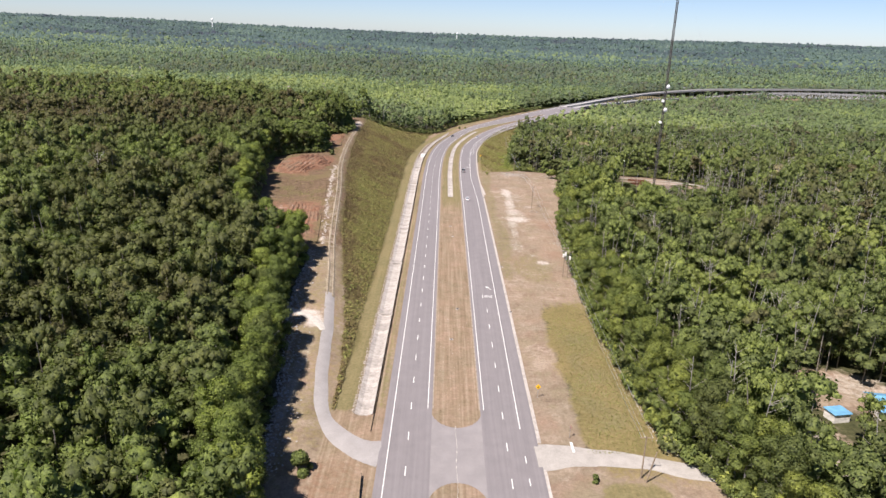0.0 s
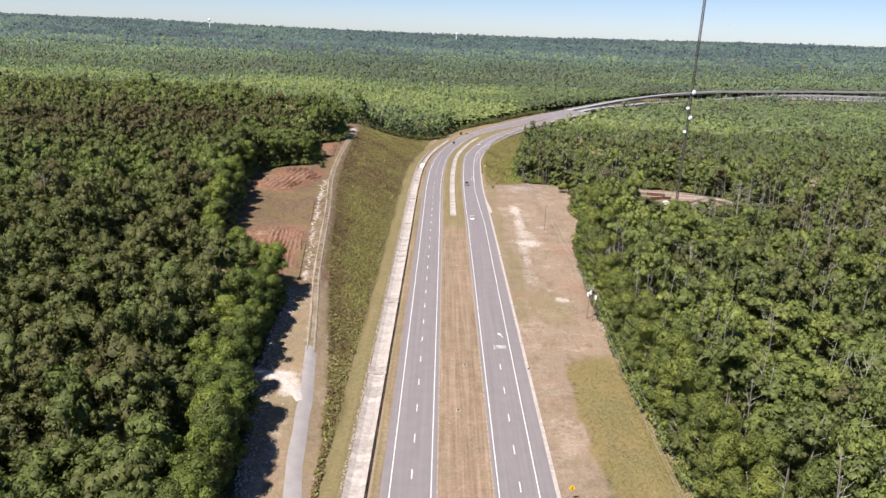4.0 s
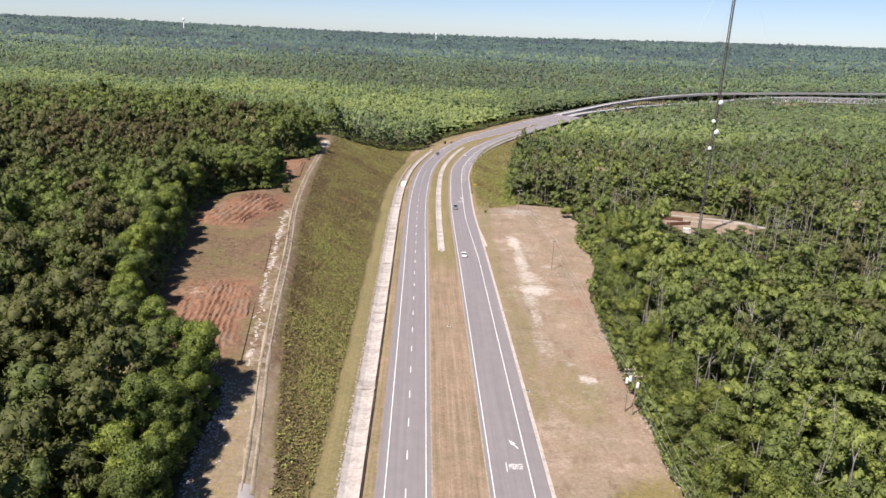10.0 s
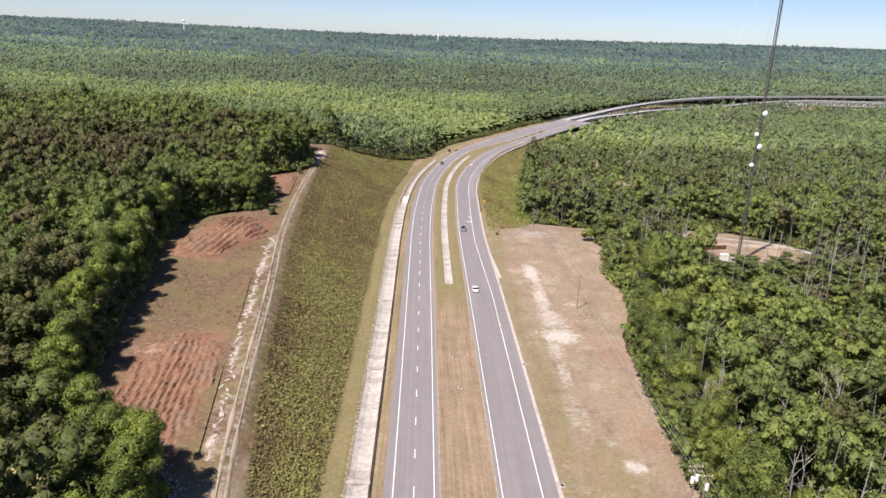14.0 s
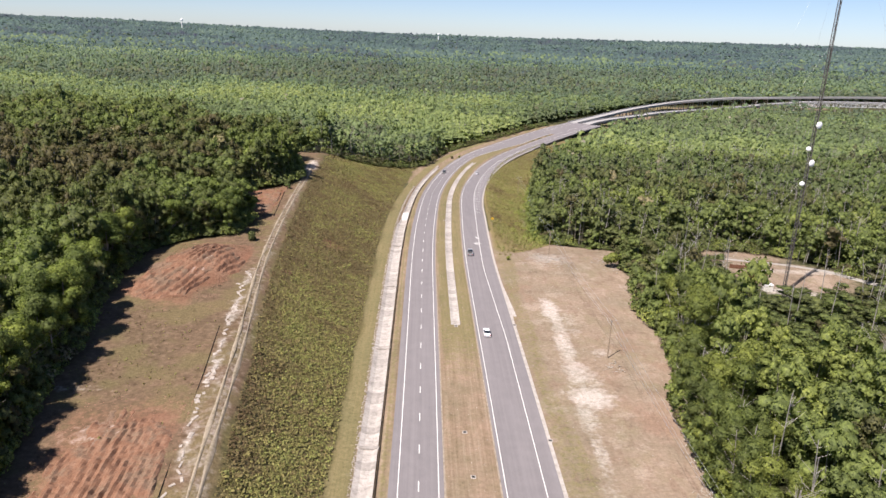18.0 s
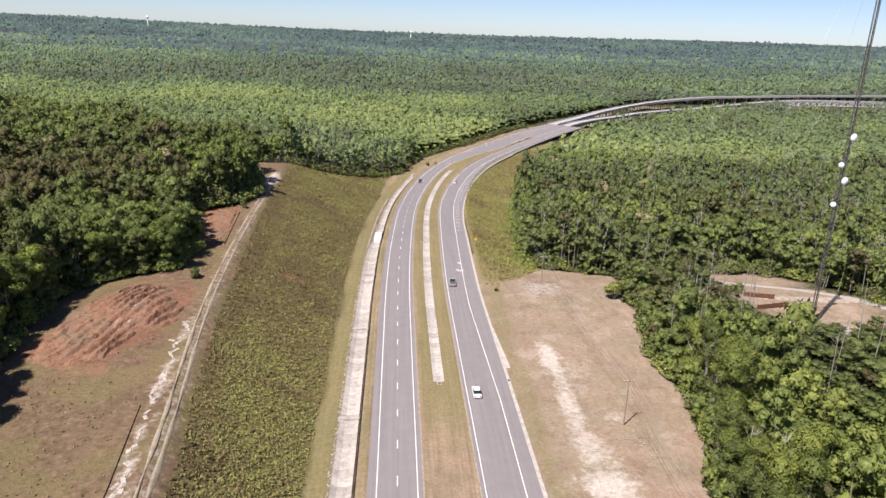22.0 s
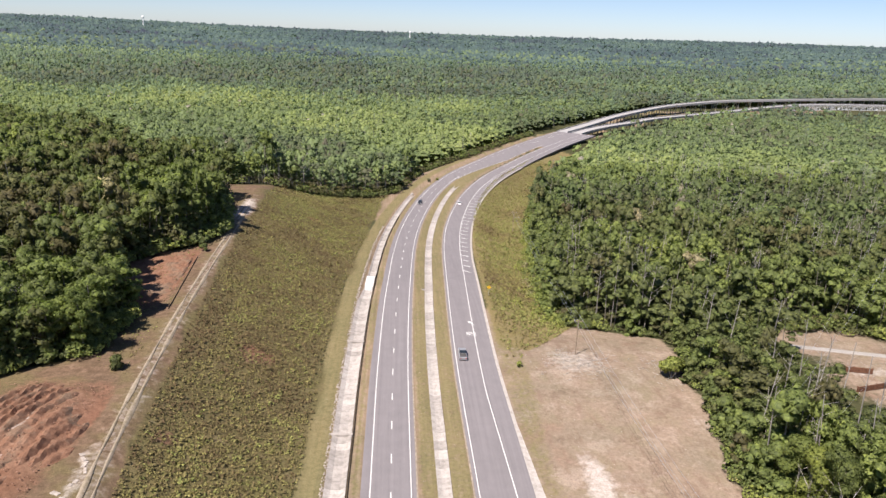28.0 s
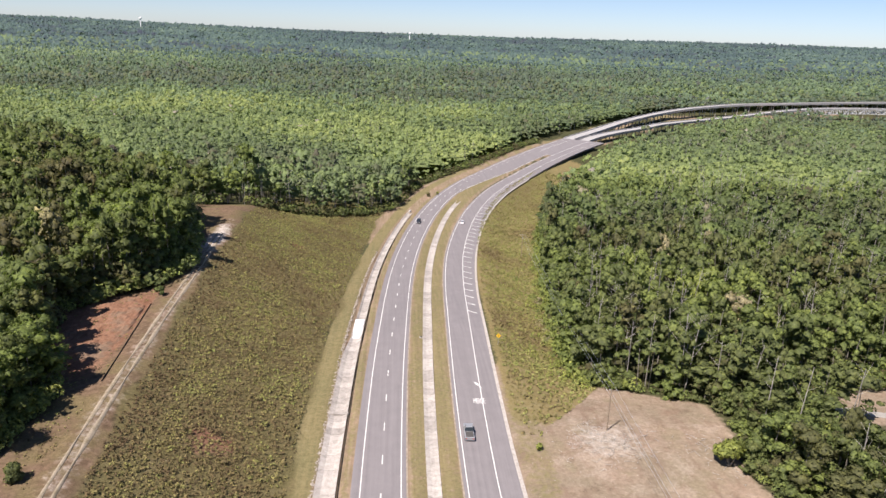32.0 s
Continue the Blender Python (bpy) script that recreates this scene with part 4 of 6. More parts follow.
def crown_quads(r, n, height, radius, lobes, size, base=0.16, up=0.25, rough=0.5, sides=5, rows=(-0.5, 0.2, 0.85), jitter=0.28):
    """Sprays of leaves on a cluster of rounded lobes: (n, 3, 3) corners and (n, 3, 3) normals."""
    cen, rad = [], []
    for k in range(lobes):
        a, d = r.uniform(0, math.tau), radius * math.sqrt(r.uniform(0, 1)) * 0.72
        zc = height * r.uniform(base + 0.1, 0.93) - 0.3 * d
        cen.append((math.cos(a) * d, math.sin(a) * d, zc))
        rad.append(radius * r.uniform(0.2, 0.44))
    cen.append((0, 0, height * 0.8))
    rad.append(radius * 0.55)
    cen, rad = np.array(cen), np.array(rad)
    w = rad ** 2
    k = r.choice(len(rad), n, p=w / w.sum())
    d = r.normal(size=(n, 3))
    d[:, 2] = d[:, 2] * 0.9 + 0.38
    d /= np.linalg.norm(d, axis=1)[:, None]
    p = cen[k] + d * (rad[k] * r.uniform(0.72, 1.08, n))[:, None] * np.array([1, 1, 0.85])
    nrm = d * 0.9 + r.normal(size=(n, 3)) * rough + np.array([0, 0, up])
    nrm /= np.linalg.norm(nrm, axis=1)[:, None]
    t = np.cross(nrm, r.normal(size=(n, 3)))
    t /= np.linalg.norm(t, axis=1)[:, None] + 1e-9
    b = np.cross(nrm, t)
    s = size * r.uniform(0.6, 1.4, n)[:, None]
    droop = np.array([0, 0, -0.25])
    c = [p + t * s * r.uniform(0.9, 1.5, (n, 1)) + droop * s, p - t * s * 0.5 + b * s * r.uniform(0.6, 1.2, (n, 1)), p - t * s * 0.5 - b * s * r.uniform(0.6, 1.2, (n, 1))]
    q = np.stack(c, 1)
    # the leaves share the round of their bough
    soft_n = d + r.normal(size=(n, 3)) * jitter + np.array([0, 0, up])
    soft_n /= np.linalg.norm(soft_n, axis=1)[:, None]
    face = np.cross(q[:, 1] - q[:, 0], q[:, 2] - q[:, 0])
    flip = (face * soft_n).sum(1) < 0
    q[flip] = q[flip][:, ::-1]
    inner, inner_n = bough_shells(r, cen, rad, sides, rows, up)
    return np.concatenate([q, inner]), np.concatenate([np.repeat(soft_n[:, None], 3, 1), inner_n])


# ground that the camera's view sweeps; the dense woods are limited to it
def in_view_fan(x, y):
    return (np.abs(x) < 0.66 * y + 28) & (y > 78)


# the last opening keeps trees out of the camera's view of the truss
OPEN = [(124, 391, 32, 26), (97, 137, 15, 19), (80, 121, 7, 16), (117, 422, 27, 15), (599, 1143, 124, 62)]     # glades: x, y, half sizes


def wooded(x, y):
    """Where trees stand."""
    off, st = line_coords(x, y)
    ok = (x < lerp(y, EDGE_L) - 2.2) | (x > lerp(y, EDGE_R) + 2.2)
    ok &= ~((off > -5.5) & (off < 36) & (st > sta_of_y(637.6)) & (st < STA[-1] - 8))
    ok &= ~((np.abs(y - np.interp(x, [159, 249, 328, 445, 555, 678, 858], [878, 970, 1041, 1127, 1188, 1209, 1227]) - 7) < 14) & (x > 159) & (x < 858))
    for cx, cy, rx, ry in OPEN:
        ok &= ((x - cx) / rx) ** 2 + ((y - cy) / ry) ** 2 > 1 + 0.25 * np.sin(x * 0.7 + y * 0.5)
    return ok


def species(x, y):
    """Tint of the trees: dark and brownish on the hill, fresh green in the wet woods, olive on the right."""
    n1, n2, n3 = waves(x, y, 0.021, 1.0), waves(x, y, 0.06, 4.0), waves(x, y, 0.0045, 6.0)
    t = 0.42 + 0.10 * n1 + 0.10 * n2 + rng.normal(0, 1.0, len(x)) * np.where(y < 690, 0.085, np.where(y < 1250, 0.06, 0.04))
    # near-left trees tinted darker: lens falloff towards the lower left put into colour
    t -= 0.15 * smooth01((-20 - x) / 30) * (1 - smooth01((y - 200) / 160))
    hill = (x < -60) & (y > 330) & (y < 556 + np.clip(-100 - x, 0, 260) * 1.3)
    t = np.where(hill, t - 0.08 - 0.3 * smooth01((-85 - x) / 45) * np.clip(0.55 + 0.9 * waves(x, y, 0.016, 9.0), 0, 1) * (1 - smooth01((y - 520 - 0.5 * np.clip(-100 - x, 0, 260)) / 60)), t)
    # fresh light green in the wet valley on the left, paler still in a strip along its foot
    fresh = smooth01((y - 600 - 1.3 * np.clip(-100 - x, 0, 260)) / 40) * (1 - smooth01((y - 1080 - 60 * n1 + 0.25 * x) / 90)) * (1 - smooth01((x - 20) / 160))
    t += (0.10 + 0.10 * n1) * fresh
    t += 0.15 * np.exp(-((y - 1010 + 0.25 * x) / 60) ** 2) * (1 - smooth01((x - 60) / 120))
    # dark tall trees beyond, then another light strip, then the far woods greyed by painted haze
    t -= 0.17 * smooth01((y - 1120 - 50 * n1) / 60) * (1 - smooth01((y - 1800) / 120)) * (1 - 0.5 * smooth01((x - 200) / 300))
    t += 0.36 * np.exp(-((y - 2080 + 0.12 * x + 120 * n3) / 85) ** 2) * np.clip(0.7 + 0.8 * n1, 0, 1) * (1 - smooth01((x - 100) / 500))
    t += 0.13 * n3 * smooth01((y - 1100) / 300)
    olive = smooth01((x - 44) / 30) * (1 - smooth01((y - 640) / 100))
    t += olive * (0.07 * n2 - 0.05)
    t -= 0.14 * np.exp(-(((x - 62) / 16) ** 2 + ((y - 500) / 75) ** 2))
    t += 0.24 * np.exp(-(((x - 190) / 120) ** 2 + ((y - 735) / 90) ** 2))
    t += smooth01((y - 600) / 120) * (0.15 * mottle(x, y, 150, 31) + 0.09 * mottle(x, y, 48, 32)) + 0.07 * mottle(x, y, 26, 33)
    t = np.where((x > 40) & (y < 690), np.maximum(t, 0.27 + 0.04 * n2), t)
    t = np.where((x < -20) & (y < 390), np.maximum(t, 0.21 + 0.05 * n2), t)
    brown = (rng.random(len(x)) < np.where(x > 0, 0.025, 0.04)) & (y < 690)
    t = np.where(brown, rng.uniform(0.08, 0.2, len(x)), t)
    dead = (rng.random(len(x)) < 0.003) & (y < 1250)
    return np.where(dead, 1.0, np.clip(t, np.where(y < 690, 0.02, 0.24), np.where(y < 690, 0.95, 0.85)))


def grid_points(step, x0, x1, y0, y1):
    a, b = np.meshgrid(np.arange(x0, x1, step), np.arange(y0, y1, step))
    a, b = a.ravel() + rng.uniform(-0.42, 0.42, a.size) * step, b.ravel() + rng.uniform(-0.42, 0.42, a.size) * step
    k = in_view_fan(a, b)
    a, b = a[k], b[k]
    k = wooded(a, b)
    return a[k], b[k]


def beside_points(step, x0, x1, y0, y1):
    """Points outside the camera's view fan, where the woods go on beside and behind the way."""
    a, b = np.meshgrid(np.arange(x0, x1, step), np.arange(y0, y1, step))
    a, b = a.ravel() + rng.uniform(-0.42, 0.42, a.size) * step, b.ravel() + rng.uniform(-0.42, 0.42, a.size) * step
    k = ~in_view_fan(a, b)
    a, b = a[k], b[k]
    k = wooded(a, b)
    return a[k], b[k]


def plant(name, x, y, templates, hmean, label, trunks=False, hvar=0.25, mat="leaves"):
    """Many trees joined into one mesh; templates are crowns of height 1."""
    z = ground(x, y)
    tint = species(x, y)
    V, T, NV = [], [], []
    pick = rng.integers(0, len(templates), len(x))
    ang = rng.uniform(0, math.tau, len(x))
    h = hmean * (1 + rng.normal(0, hvar, len(x))).clip(0.55, 1.5)
    h = h * np.where((np.abs(x - 124) < 40) & (y > 306) & (y < 374), np.where(y > 350, 0.4, 0.52), 1.0)
    h = h * np.where((x > 66) & (x < 112) & (y > 355) & (y < 408), 0.62, 1.0)
    # clumps of taller, darker trees stand out of the canopy
    tall = (rng.random(len(x)) < np.clip(0.06 + 0.42 * mottle(x, y, 55, 34), 0.02, 0.4)) & (y > 60)
    h = np.where(tall, h * 1.22, h * (1 + 0.14 * mottle(x, y, 60, 35)))
    tint = np.where(tall & (tint < 0.97), np.clip(tint - 0.1, 0.03, 1), tint)
    wd = hmean * rng.uniform(0.72, 1.38, len(x))
    for k in range(len(templates)):
        i = np.where(pick == k)[0]
        q, tn = templates[k][0][None], templates[k][1][None]
        c, s = np.cos(ang[i])[:, None, None], np.sin(ang[i])[:, None, None]
        w_, h_ = wd[i][:, None, None], h[i][:, None, None]
        P = np.stack([(q[..., 0] * c - q[..., 1] * s) * w_ + x[i][:, None, None], (q[..., 0] * s + q[..., 1] * c) * w_ + y[i][:, None, None], q[..., 2] * h_ + z[i][:, None, None]], -1)
        V.append(P.reshape(-1, 3, 3))
        NV.append(np.stack([tn[..., 0] * c - tn[..., 1] * s, tn[..., 0] * s + tn[..., 1] * c, np.broadcast_to(tn[..., 2], (len(i),) + tn.shape[1:3])], -1).reshape(-1, 3, 3))
        T.append(np.repeat(tint[i], q.shape[1]))
    T = np.concatenate(T)
    me = quads_mesh(name, np.concatenate(V), mat, T, np.concatenate(NV))
    ob = tagged(new(name, me), label, "woods", kind="stuff")
    if trunks:
        n = len(x)
        lean = rng.normal(0, 0.05, (n, 2))
        q = []
        for a in range(3):
            a0, a1 = a * math.tau / 3, (a + 1) * math.tau / 3
            r0, r1 = 0.17, 0.08
            top = np.stack([x + lean[:, 0] * h, y + lean[:, 1] * h, z + h * 0.82], 1)
            bot = np.stack([x, y, z - 0.4], 1)
            e0, e1 = np.array([math.cos(a0), math.sin(a0), 0]), np.array([math.cos(a1), math.sin(a1), 0])
            q.append(np.stack([bot + e0 * r0, bot + e1 * r0, top + e1 * r1, top + e0 * r1], 1))
        tm = quads_mesh("trunks", np.concatenate(q), "bark")
        tagged(new("trunks", tm), "pale slender trunks under the leaves", "trunks", kind="stuff")
    return ob


def dist_path(x, y):
    return np.hypot(x + 3, y - np.clip(y, 0, 279))


# single trees: crowns and trunks of their own along the edges of the woods
def tree_thing(r, height, radius, label, leaves, n=5400, size=0.145):
    e = thing("tree", 0, 0, -50, label, "tree", "trees of the woods")
    q = crown_quads(r, n, height, radius, 17, size, 0.02)
    c = new("crown", quads_mesh("crown", q[0], leaves, None, q[1]))
    c.parent = e
    bm = bmesh.new()
    top = Vector((r.normal(0, 0.3), r.normal(0, 0.3), height * 0.8))
    rod(bm, (0, 0, -0.4), top * 0.5, 0.24, 0.17, 7)
    rod(bm, top * 0.5, top, 0.17, 0.05, 6)
    for k in range(6):
        a, f = r.uniform(0, math.tau), r.uniform(0.35, 0.75)
        p = top * f
        rod(bm, p, p + Vector((math.cos(a) * radius * 0.75, math.sin(a) * radius * 0.75, height * 0.16)), 0.08, 0.02, 5)
    part("trunk", bm, "bark", e)
    return e


tx, ty = grid_points(5.5, -500, 540, 78, 690)
# a closer row stands along both edges of the woods
ey_ = np.arange(86, 640, 2.6)
el_, er_ = lerp(ey_, EDGE_L) - rng.uniform(2.0, 4.6, len(ey_)), lerp(ey_, EDGE_R) + rng.uniform(0.6, 3.2, len(ey_))
lk = (ey_ < 222) | ((ey_ > 242) & (ey_ < 520))
rk = (ey_ < 318) | (ey_ > 430)
tx, ty = np.concatenate([tx, el_[lk], er_[rk]]), np.concatenate([ty, ey_[lk], ey_[rk]])
dp = dist_path(tx, ty)
rim = np.minimum(np.abs(tx - lerp(ty, EDGE_L)), np.abs(tx - lerp(ty, EDGE_R)))
low_wood = (np.abs(tx - 124) < 40) & (ty > 306) & (ty < 374)
order = np.where((rim < 30) & (ty > 88) & (ty < np.where(tx > 0, 640, 455)) & ~low_wood)[0]
order = order[np.argsort(rim[order] + 0.12 * dp[order])][:300]
labels = ["broad green tree with a rounded leafy crown", "tall leafy tree with a dense dark crown", "light green tree with loose airy foliage", "slender young tree with a narrow crown"]
protos = []
for k in range(8):
    r = np.random.default_rng(100 + k)
    protos.append(tree_thing(r, [15, 17, 13.5, 12.5, 16, 14, 18, 11][k], [4.0, 4.4, 3.9, 2.9, 4.2, 3.6, 4.5, 3.2][k], labels[k % 4], "left_tree_leaves" if k < 4 else "tree_leaves"))
tz = ground(tx, ty)
for j, i in enumerate(order):
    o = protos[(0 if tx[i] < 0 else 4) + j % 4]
    s = rng.uniform(0.82, 1.16) * (0.68 if 62 < tx[i] < 112 and 365 < ty[i] < 408 else 1.0)
    m = pose(tx[i], ty[i], tz[i], 0, 0, rng.uniform(0, 360)) @ Matrix.Diagonal((s, s, s * rng.uniform(0.9, 1.1), 1))
    if o.location.z < -40:
        o.matrix_world = m
    else:
        copy_thing(o, m @ Matrix.Diagonal((1 / o.scale.x, 1 / o.scale.y, 1 / o.scale.z, 1)))
rest = np.ones(len(tx), bool)
rest[order] = False
beyond = (dp >= 300) & (tx < 0) & (ty > 572 + 1.3 * np.clip(-100 - tx, 0, 260))
RAD = [0.25, 0.29, 0.27, 0.22, 0.31, 0.24]
fine = [crown_quads(np.random.default_rng(250 + k), 720, 1.0, RAD[k], 16, 0.0175, 0.24, 0.2, 0.55, 5, (-0.2, 0.6)) for k in range(6)]
mid = [crown_quads(np.random.default_rng(200 + k), 190, 1.0, RAD[k], 12, 0.029, 0.24, 0.3, 0.45, 5, (-0.2, 0.6), 0.22) for k in range(6)]
coarse = [crown_quads(np.random.default_rng(300 + k), 60, 1.0, RAD[k] * 1.05, 7, 0.044, 0.34, 0.5, 0.34, 5, (-0.15, 0.6), 0.18) for k in range(6)]
# woods left of the road get the dimmed leaf copy
for sel, crowns, mt in (((dp < 155) & (tx < 0), fine, "left_dim_leaves"), ((dp < 155) & (tx > 0), fine, "leaves"), ((dp >= 155) & (dp < 300) & (tx < 0), mid, "left_dim_leaves"), ((dp >= 155) & (dp < 300) & (tx > 0), mid, "leaves"), ((dp >= 300) & (tx < 0) & ~beyond, coarse, "left_dim_leaves"), (beyond, coarse, "mid_leaves"), ((dp >= 300) & (tx > 0), coarse, "river_leaves")):
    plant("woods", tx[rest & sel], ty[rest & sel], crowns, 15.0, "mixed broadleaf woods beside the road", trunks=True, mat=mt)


def under_canopy(x0, x1, y0, y1, step, height, mat):
    """Ragged leaf-coloured panels added beneath the crowns, so that gaps look green instead of dark."""
    a, b = np.meshgrid(np.arange(x0, x1, step), np.arange(y0, y1, step))
    a, b = a.ravel(), b.ravel()
    k = in_view_fan(a, b)
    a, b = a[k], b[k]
    k = wooded(a, b) & wooded(a - step, b) & wooded(a + step, b) & wooded(a, b - step) & wooded(a, b + step)
    a, b = a[k], b[k]
    z = ground(a, b) + height
    n, h = len(a), step * 0.62
    q = np.stack([np.stack([a + sx * h, b + sy_ * h, z + rng.uniform(-0.14, 0.14, n) * step], 1) for sx, sy_ in ((-1, -1), (1, -1), (1, 1), (-1, 1))], 1)
    tagged(new("lower_canopy", quads_mesh("lower_canopy", q, mat, species(a, b))), "green filler panels beneath the far crowns", "woods", kind="stuff")


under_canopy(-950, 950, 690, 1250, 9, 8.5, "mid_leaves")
under_canopy(-1700, 1750, 1250, 2400, 14, 9.5, "grey_haze_leaves")
under_canopy(-3400, 3500, 2400, 4950, 38, 11, "blue_haze_leaves")
hx, hy = grid_points(6.2, -950, 950, 690, 1250)
far2 = [crown_quads(np.random.default_rng(400 + k), 16, 1.0, [0.33, 0.22, 0.28, 0.18, 0.36][k], 4, 0.05, 0.3, 0.5, 0.34, 4, (-0.1, 0.65), 0.15) for k in range(5)]
on_hill = (hx < -60) & (hy < 572 + 1.3 * np.clip(-100 - hx, 0, 260)) & (hx > -400)
# the share of haze-coloured trees grows with distance
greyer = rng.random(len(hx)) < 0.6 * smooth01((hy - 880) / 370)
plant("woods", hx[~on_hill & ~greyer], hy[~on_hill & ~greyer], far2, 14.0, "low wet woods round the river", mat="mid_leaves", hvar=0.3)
plant("woods", hx[~on_hill & greyer], hy[~on_hill & greyer], far2, 15.0, "trees greyed for haze mingled in the river woods", mat="grey_haze_leaves", hvar=0.3)
plant("woods", hx[on_hill], hy[on_hill], coarse, 14.5, "dark woods on the back of the hill", hvar=0.22, mat="left_dim_leaves")
kx, ky = grid_points(10.5, -1700, 1750, 1250, 2400)
far3 = [crown_quads(np.random.default_rng(500 + k), 5, 1.0, [0.4, 0.24, 0.3, 0.2, 0.42][k], 2, 0.1, 0.3, 0.6, 0.3, 4, (-0.1, 0.65), 0.12) for k in range(5)]
# haze by mixture: greyer, then bluer leaf colours towards the horizon
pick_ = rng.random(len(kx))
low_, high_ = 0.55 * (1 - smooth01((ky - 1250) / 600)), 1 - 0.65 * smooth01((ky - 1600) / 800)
for kk, mt in ((pick_ < low_, "mid_leaves"), ((pick_ >= low_) & (pick_ < high_), "grey_haze_leaves"), (pick_ >= np.maximum(low_, high_), "blue_haze_leaves")):
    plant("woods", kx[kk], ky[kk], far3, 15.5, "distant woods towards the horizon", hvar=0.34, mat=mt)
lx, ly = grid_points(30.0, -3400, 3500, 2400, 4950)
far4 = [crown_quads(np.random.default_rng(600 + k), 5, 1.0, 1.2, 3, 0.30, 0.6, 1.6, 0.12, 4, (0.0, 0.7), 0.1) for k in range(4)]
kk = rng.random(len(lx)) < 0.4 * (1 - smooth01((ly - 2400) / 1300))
plant("woods", lx[kk], ly[kk], far4, 16.0, "distant woods towards the horizon", hvar=0.12, mat="grey_haze_leaves")
plant("woods", lx[~kk], ly[~kk], far4, 16.0, "distant woods towards the horizon", hvar=0.12, mat="blue_haze_leaves")

ox_, oy_ = beside_points(8.0, -330, 340, -160, 420)
sparse = [crown_quads(np.random.default_rng(700 + k), 16, 1.0, 0.36, 4, 0.1, 0.4, 0.4, 0.3, 5, (-0.15, 0.6)) for k in range(4)]
plant("woods", ox_, oy_, sparse, 15.0, "mixed broadleaf woods beside the road")


def bare_stems(x, y, h0, h1, label):
    """Pale leafless trunks with a few boughs, standing up through the canopy."""
    z, n = ground(x, y), len(x)
    base = np.stack([x, y, z + 1], 1)
    h = rng.uniform(h0, h1, n)
    top = base + np.stack([rng.normal(0, 1.1, n), rng.normal(0, 1.1, n), h], 1)
    rods = [(base, top, 0.16, 0.07)]
    for k in range(6):
        f = rng.uniform(0.55, 0.95, n)[:, None]
        p = base + (top - base) * f
        a, L_ = rng.uniform(0, math.tau, n), rng.uniform(1.2, 3.2, n)
        rods.append((p, p + np.stack([np.cos(a) * L_, np.sin(a) * L_, L_ * rng.uniform(0.5, 1.1, n)], 1), 0.05, 0.02))
    q = []
    for a, b, r0, r1 in rods:
        for j in range(3):
            e0, e1 = (np.array([math.cos(w), math.sin(w), 0]) for w in (j * math.tau / 3, (j + 1) * math.tau / 3))
            q.append(np.stack([a + e0 * r0, a + e1 * r0, b + e1 * r1, b + e0 * r1], 1))
    tagged(new("bare_stems", quads_mesh("bare_stems", np.concatenate(q), "bare_wood")), label, "trunks", kind="stuff")


qx, qy = grid_points(7.5, 44, 420, 90, 720)
k = rng.random(len(qx)) < np.clip(0.42 + 0.5 * waves(qx, qy, 0.05, 6), 0.05, 0.9)
bare_stems(qx[k], qy[k], 14, 20.5, "pale bare trunks rising through the green woods")
qy = rng.uniform(108, 330, 26)
bare_stems(lerp(qy, EDGE_R) + rng.uniform(1.0, 8.0, len(qy)), qy, 10, 15, "pale slender trunks along the woods edge")
qx, qy = grid_points(9.0, -60, 420, 760, 1150)
k = rng.random(len(qx)) < np.clip(0.10 + 0.5 * waves(qx, qy, 0.03, 2), 0, 0.6)
bare_stems(qx[k], qy[k], 15, 20, "pale bare trunks rising through the green woods")

# ---------- lined channels ----------
def channel(name, s0, s1, prof, pitch, label, thick=0.14):
    """A channel of concrete slabs, each a piece of its own."""
    head = tagged(new(name), label, "channel", kind="structure")
    s = s0
    while s < s1:
        e = s + pitch - 0.06
        jit = rng.uniform(-0.025, 0.025)
        v = []
        for q in (s, e):
            p = prof(q)
            v += [at(q, o, z + jit) for o, z in p] + [at(q, o, z + jit - thick) for o, z in p]
        n = len(p)
        f = []
        for k in range(n - 1):
            f += [(k, k + 1, 2 * n + k + 1, 2 * n + k), (n + k + 1, n + k, 3 * n + k, 3 * n + k + 1)]
            f += [(k + 1, k, n + k, n + k + 1), (2 * n + k, 2 * n + k + 1, 3 * n + k + 1, 3 * n + k)]
        f += [(0, n, 3 * n, 2 * n)[::-1], (n - 1, 2 * n - 1, 4 * n - 1, 3 * n - 1)]
        obj("slab", v, f, "concrete", head)
        s += pitch
    return head


channel("ditch", sta_of_y(131), sta_of_y(619.3), lambda q: [(-8.25 + 1.1 * np.clip((q - sta_of_y(440)) / 12, 0, 1), 0.05), (-7.1 + 0.6 * np.clip((q - sta_of_y(440)) / 12, 0, 1), -0.42), (-5.4, -0.42), (-4.35, 0.08)], 2.44, "pale concrete-lined roadside ditch")
channel("median_drain", sta_of_y(338), sta_of_y(655), lambda q: [(12.1, 0.08), (13.0, -0.12), (13.8, -0.12), (14.7, 0.08)], 3.05, "pale paved drain along the median")
for y_ in (186, 232, 277, 322, 368, 412):
    bm = bmesh.new()
    box(bm, -2.2, -0.45, -0.5, 2.2, 0.45, 0.16, 0.05)
    s_ = sta_of_y(y_)
    p = at(s_, -6.35)
    o = part("check_sill", bm, "concrete", None)
    o.matrix_world = pose(p.x, p.y, p.z - 0.1, 0, 0, heading(s_))
    tagged(o, "bright concrete sill across the ditch", "sill", "sills of the ditch")
bm = bmesh.new()
box(bm, -1.35, -6.5, -0.4, 1.35, 6.5, 0.12, 0.05)
o = part("apron_slab", bm, "new_concrete", None)
p = at(sta_of_y(457.6), -5.9)
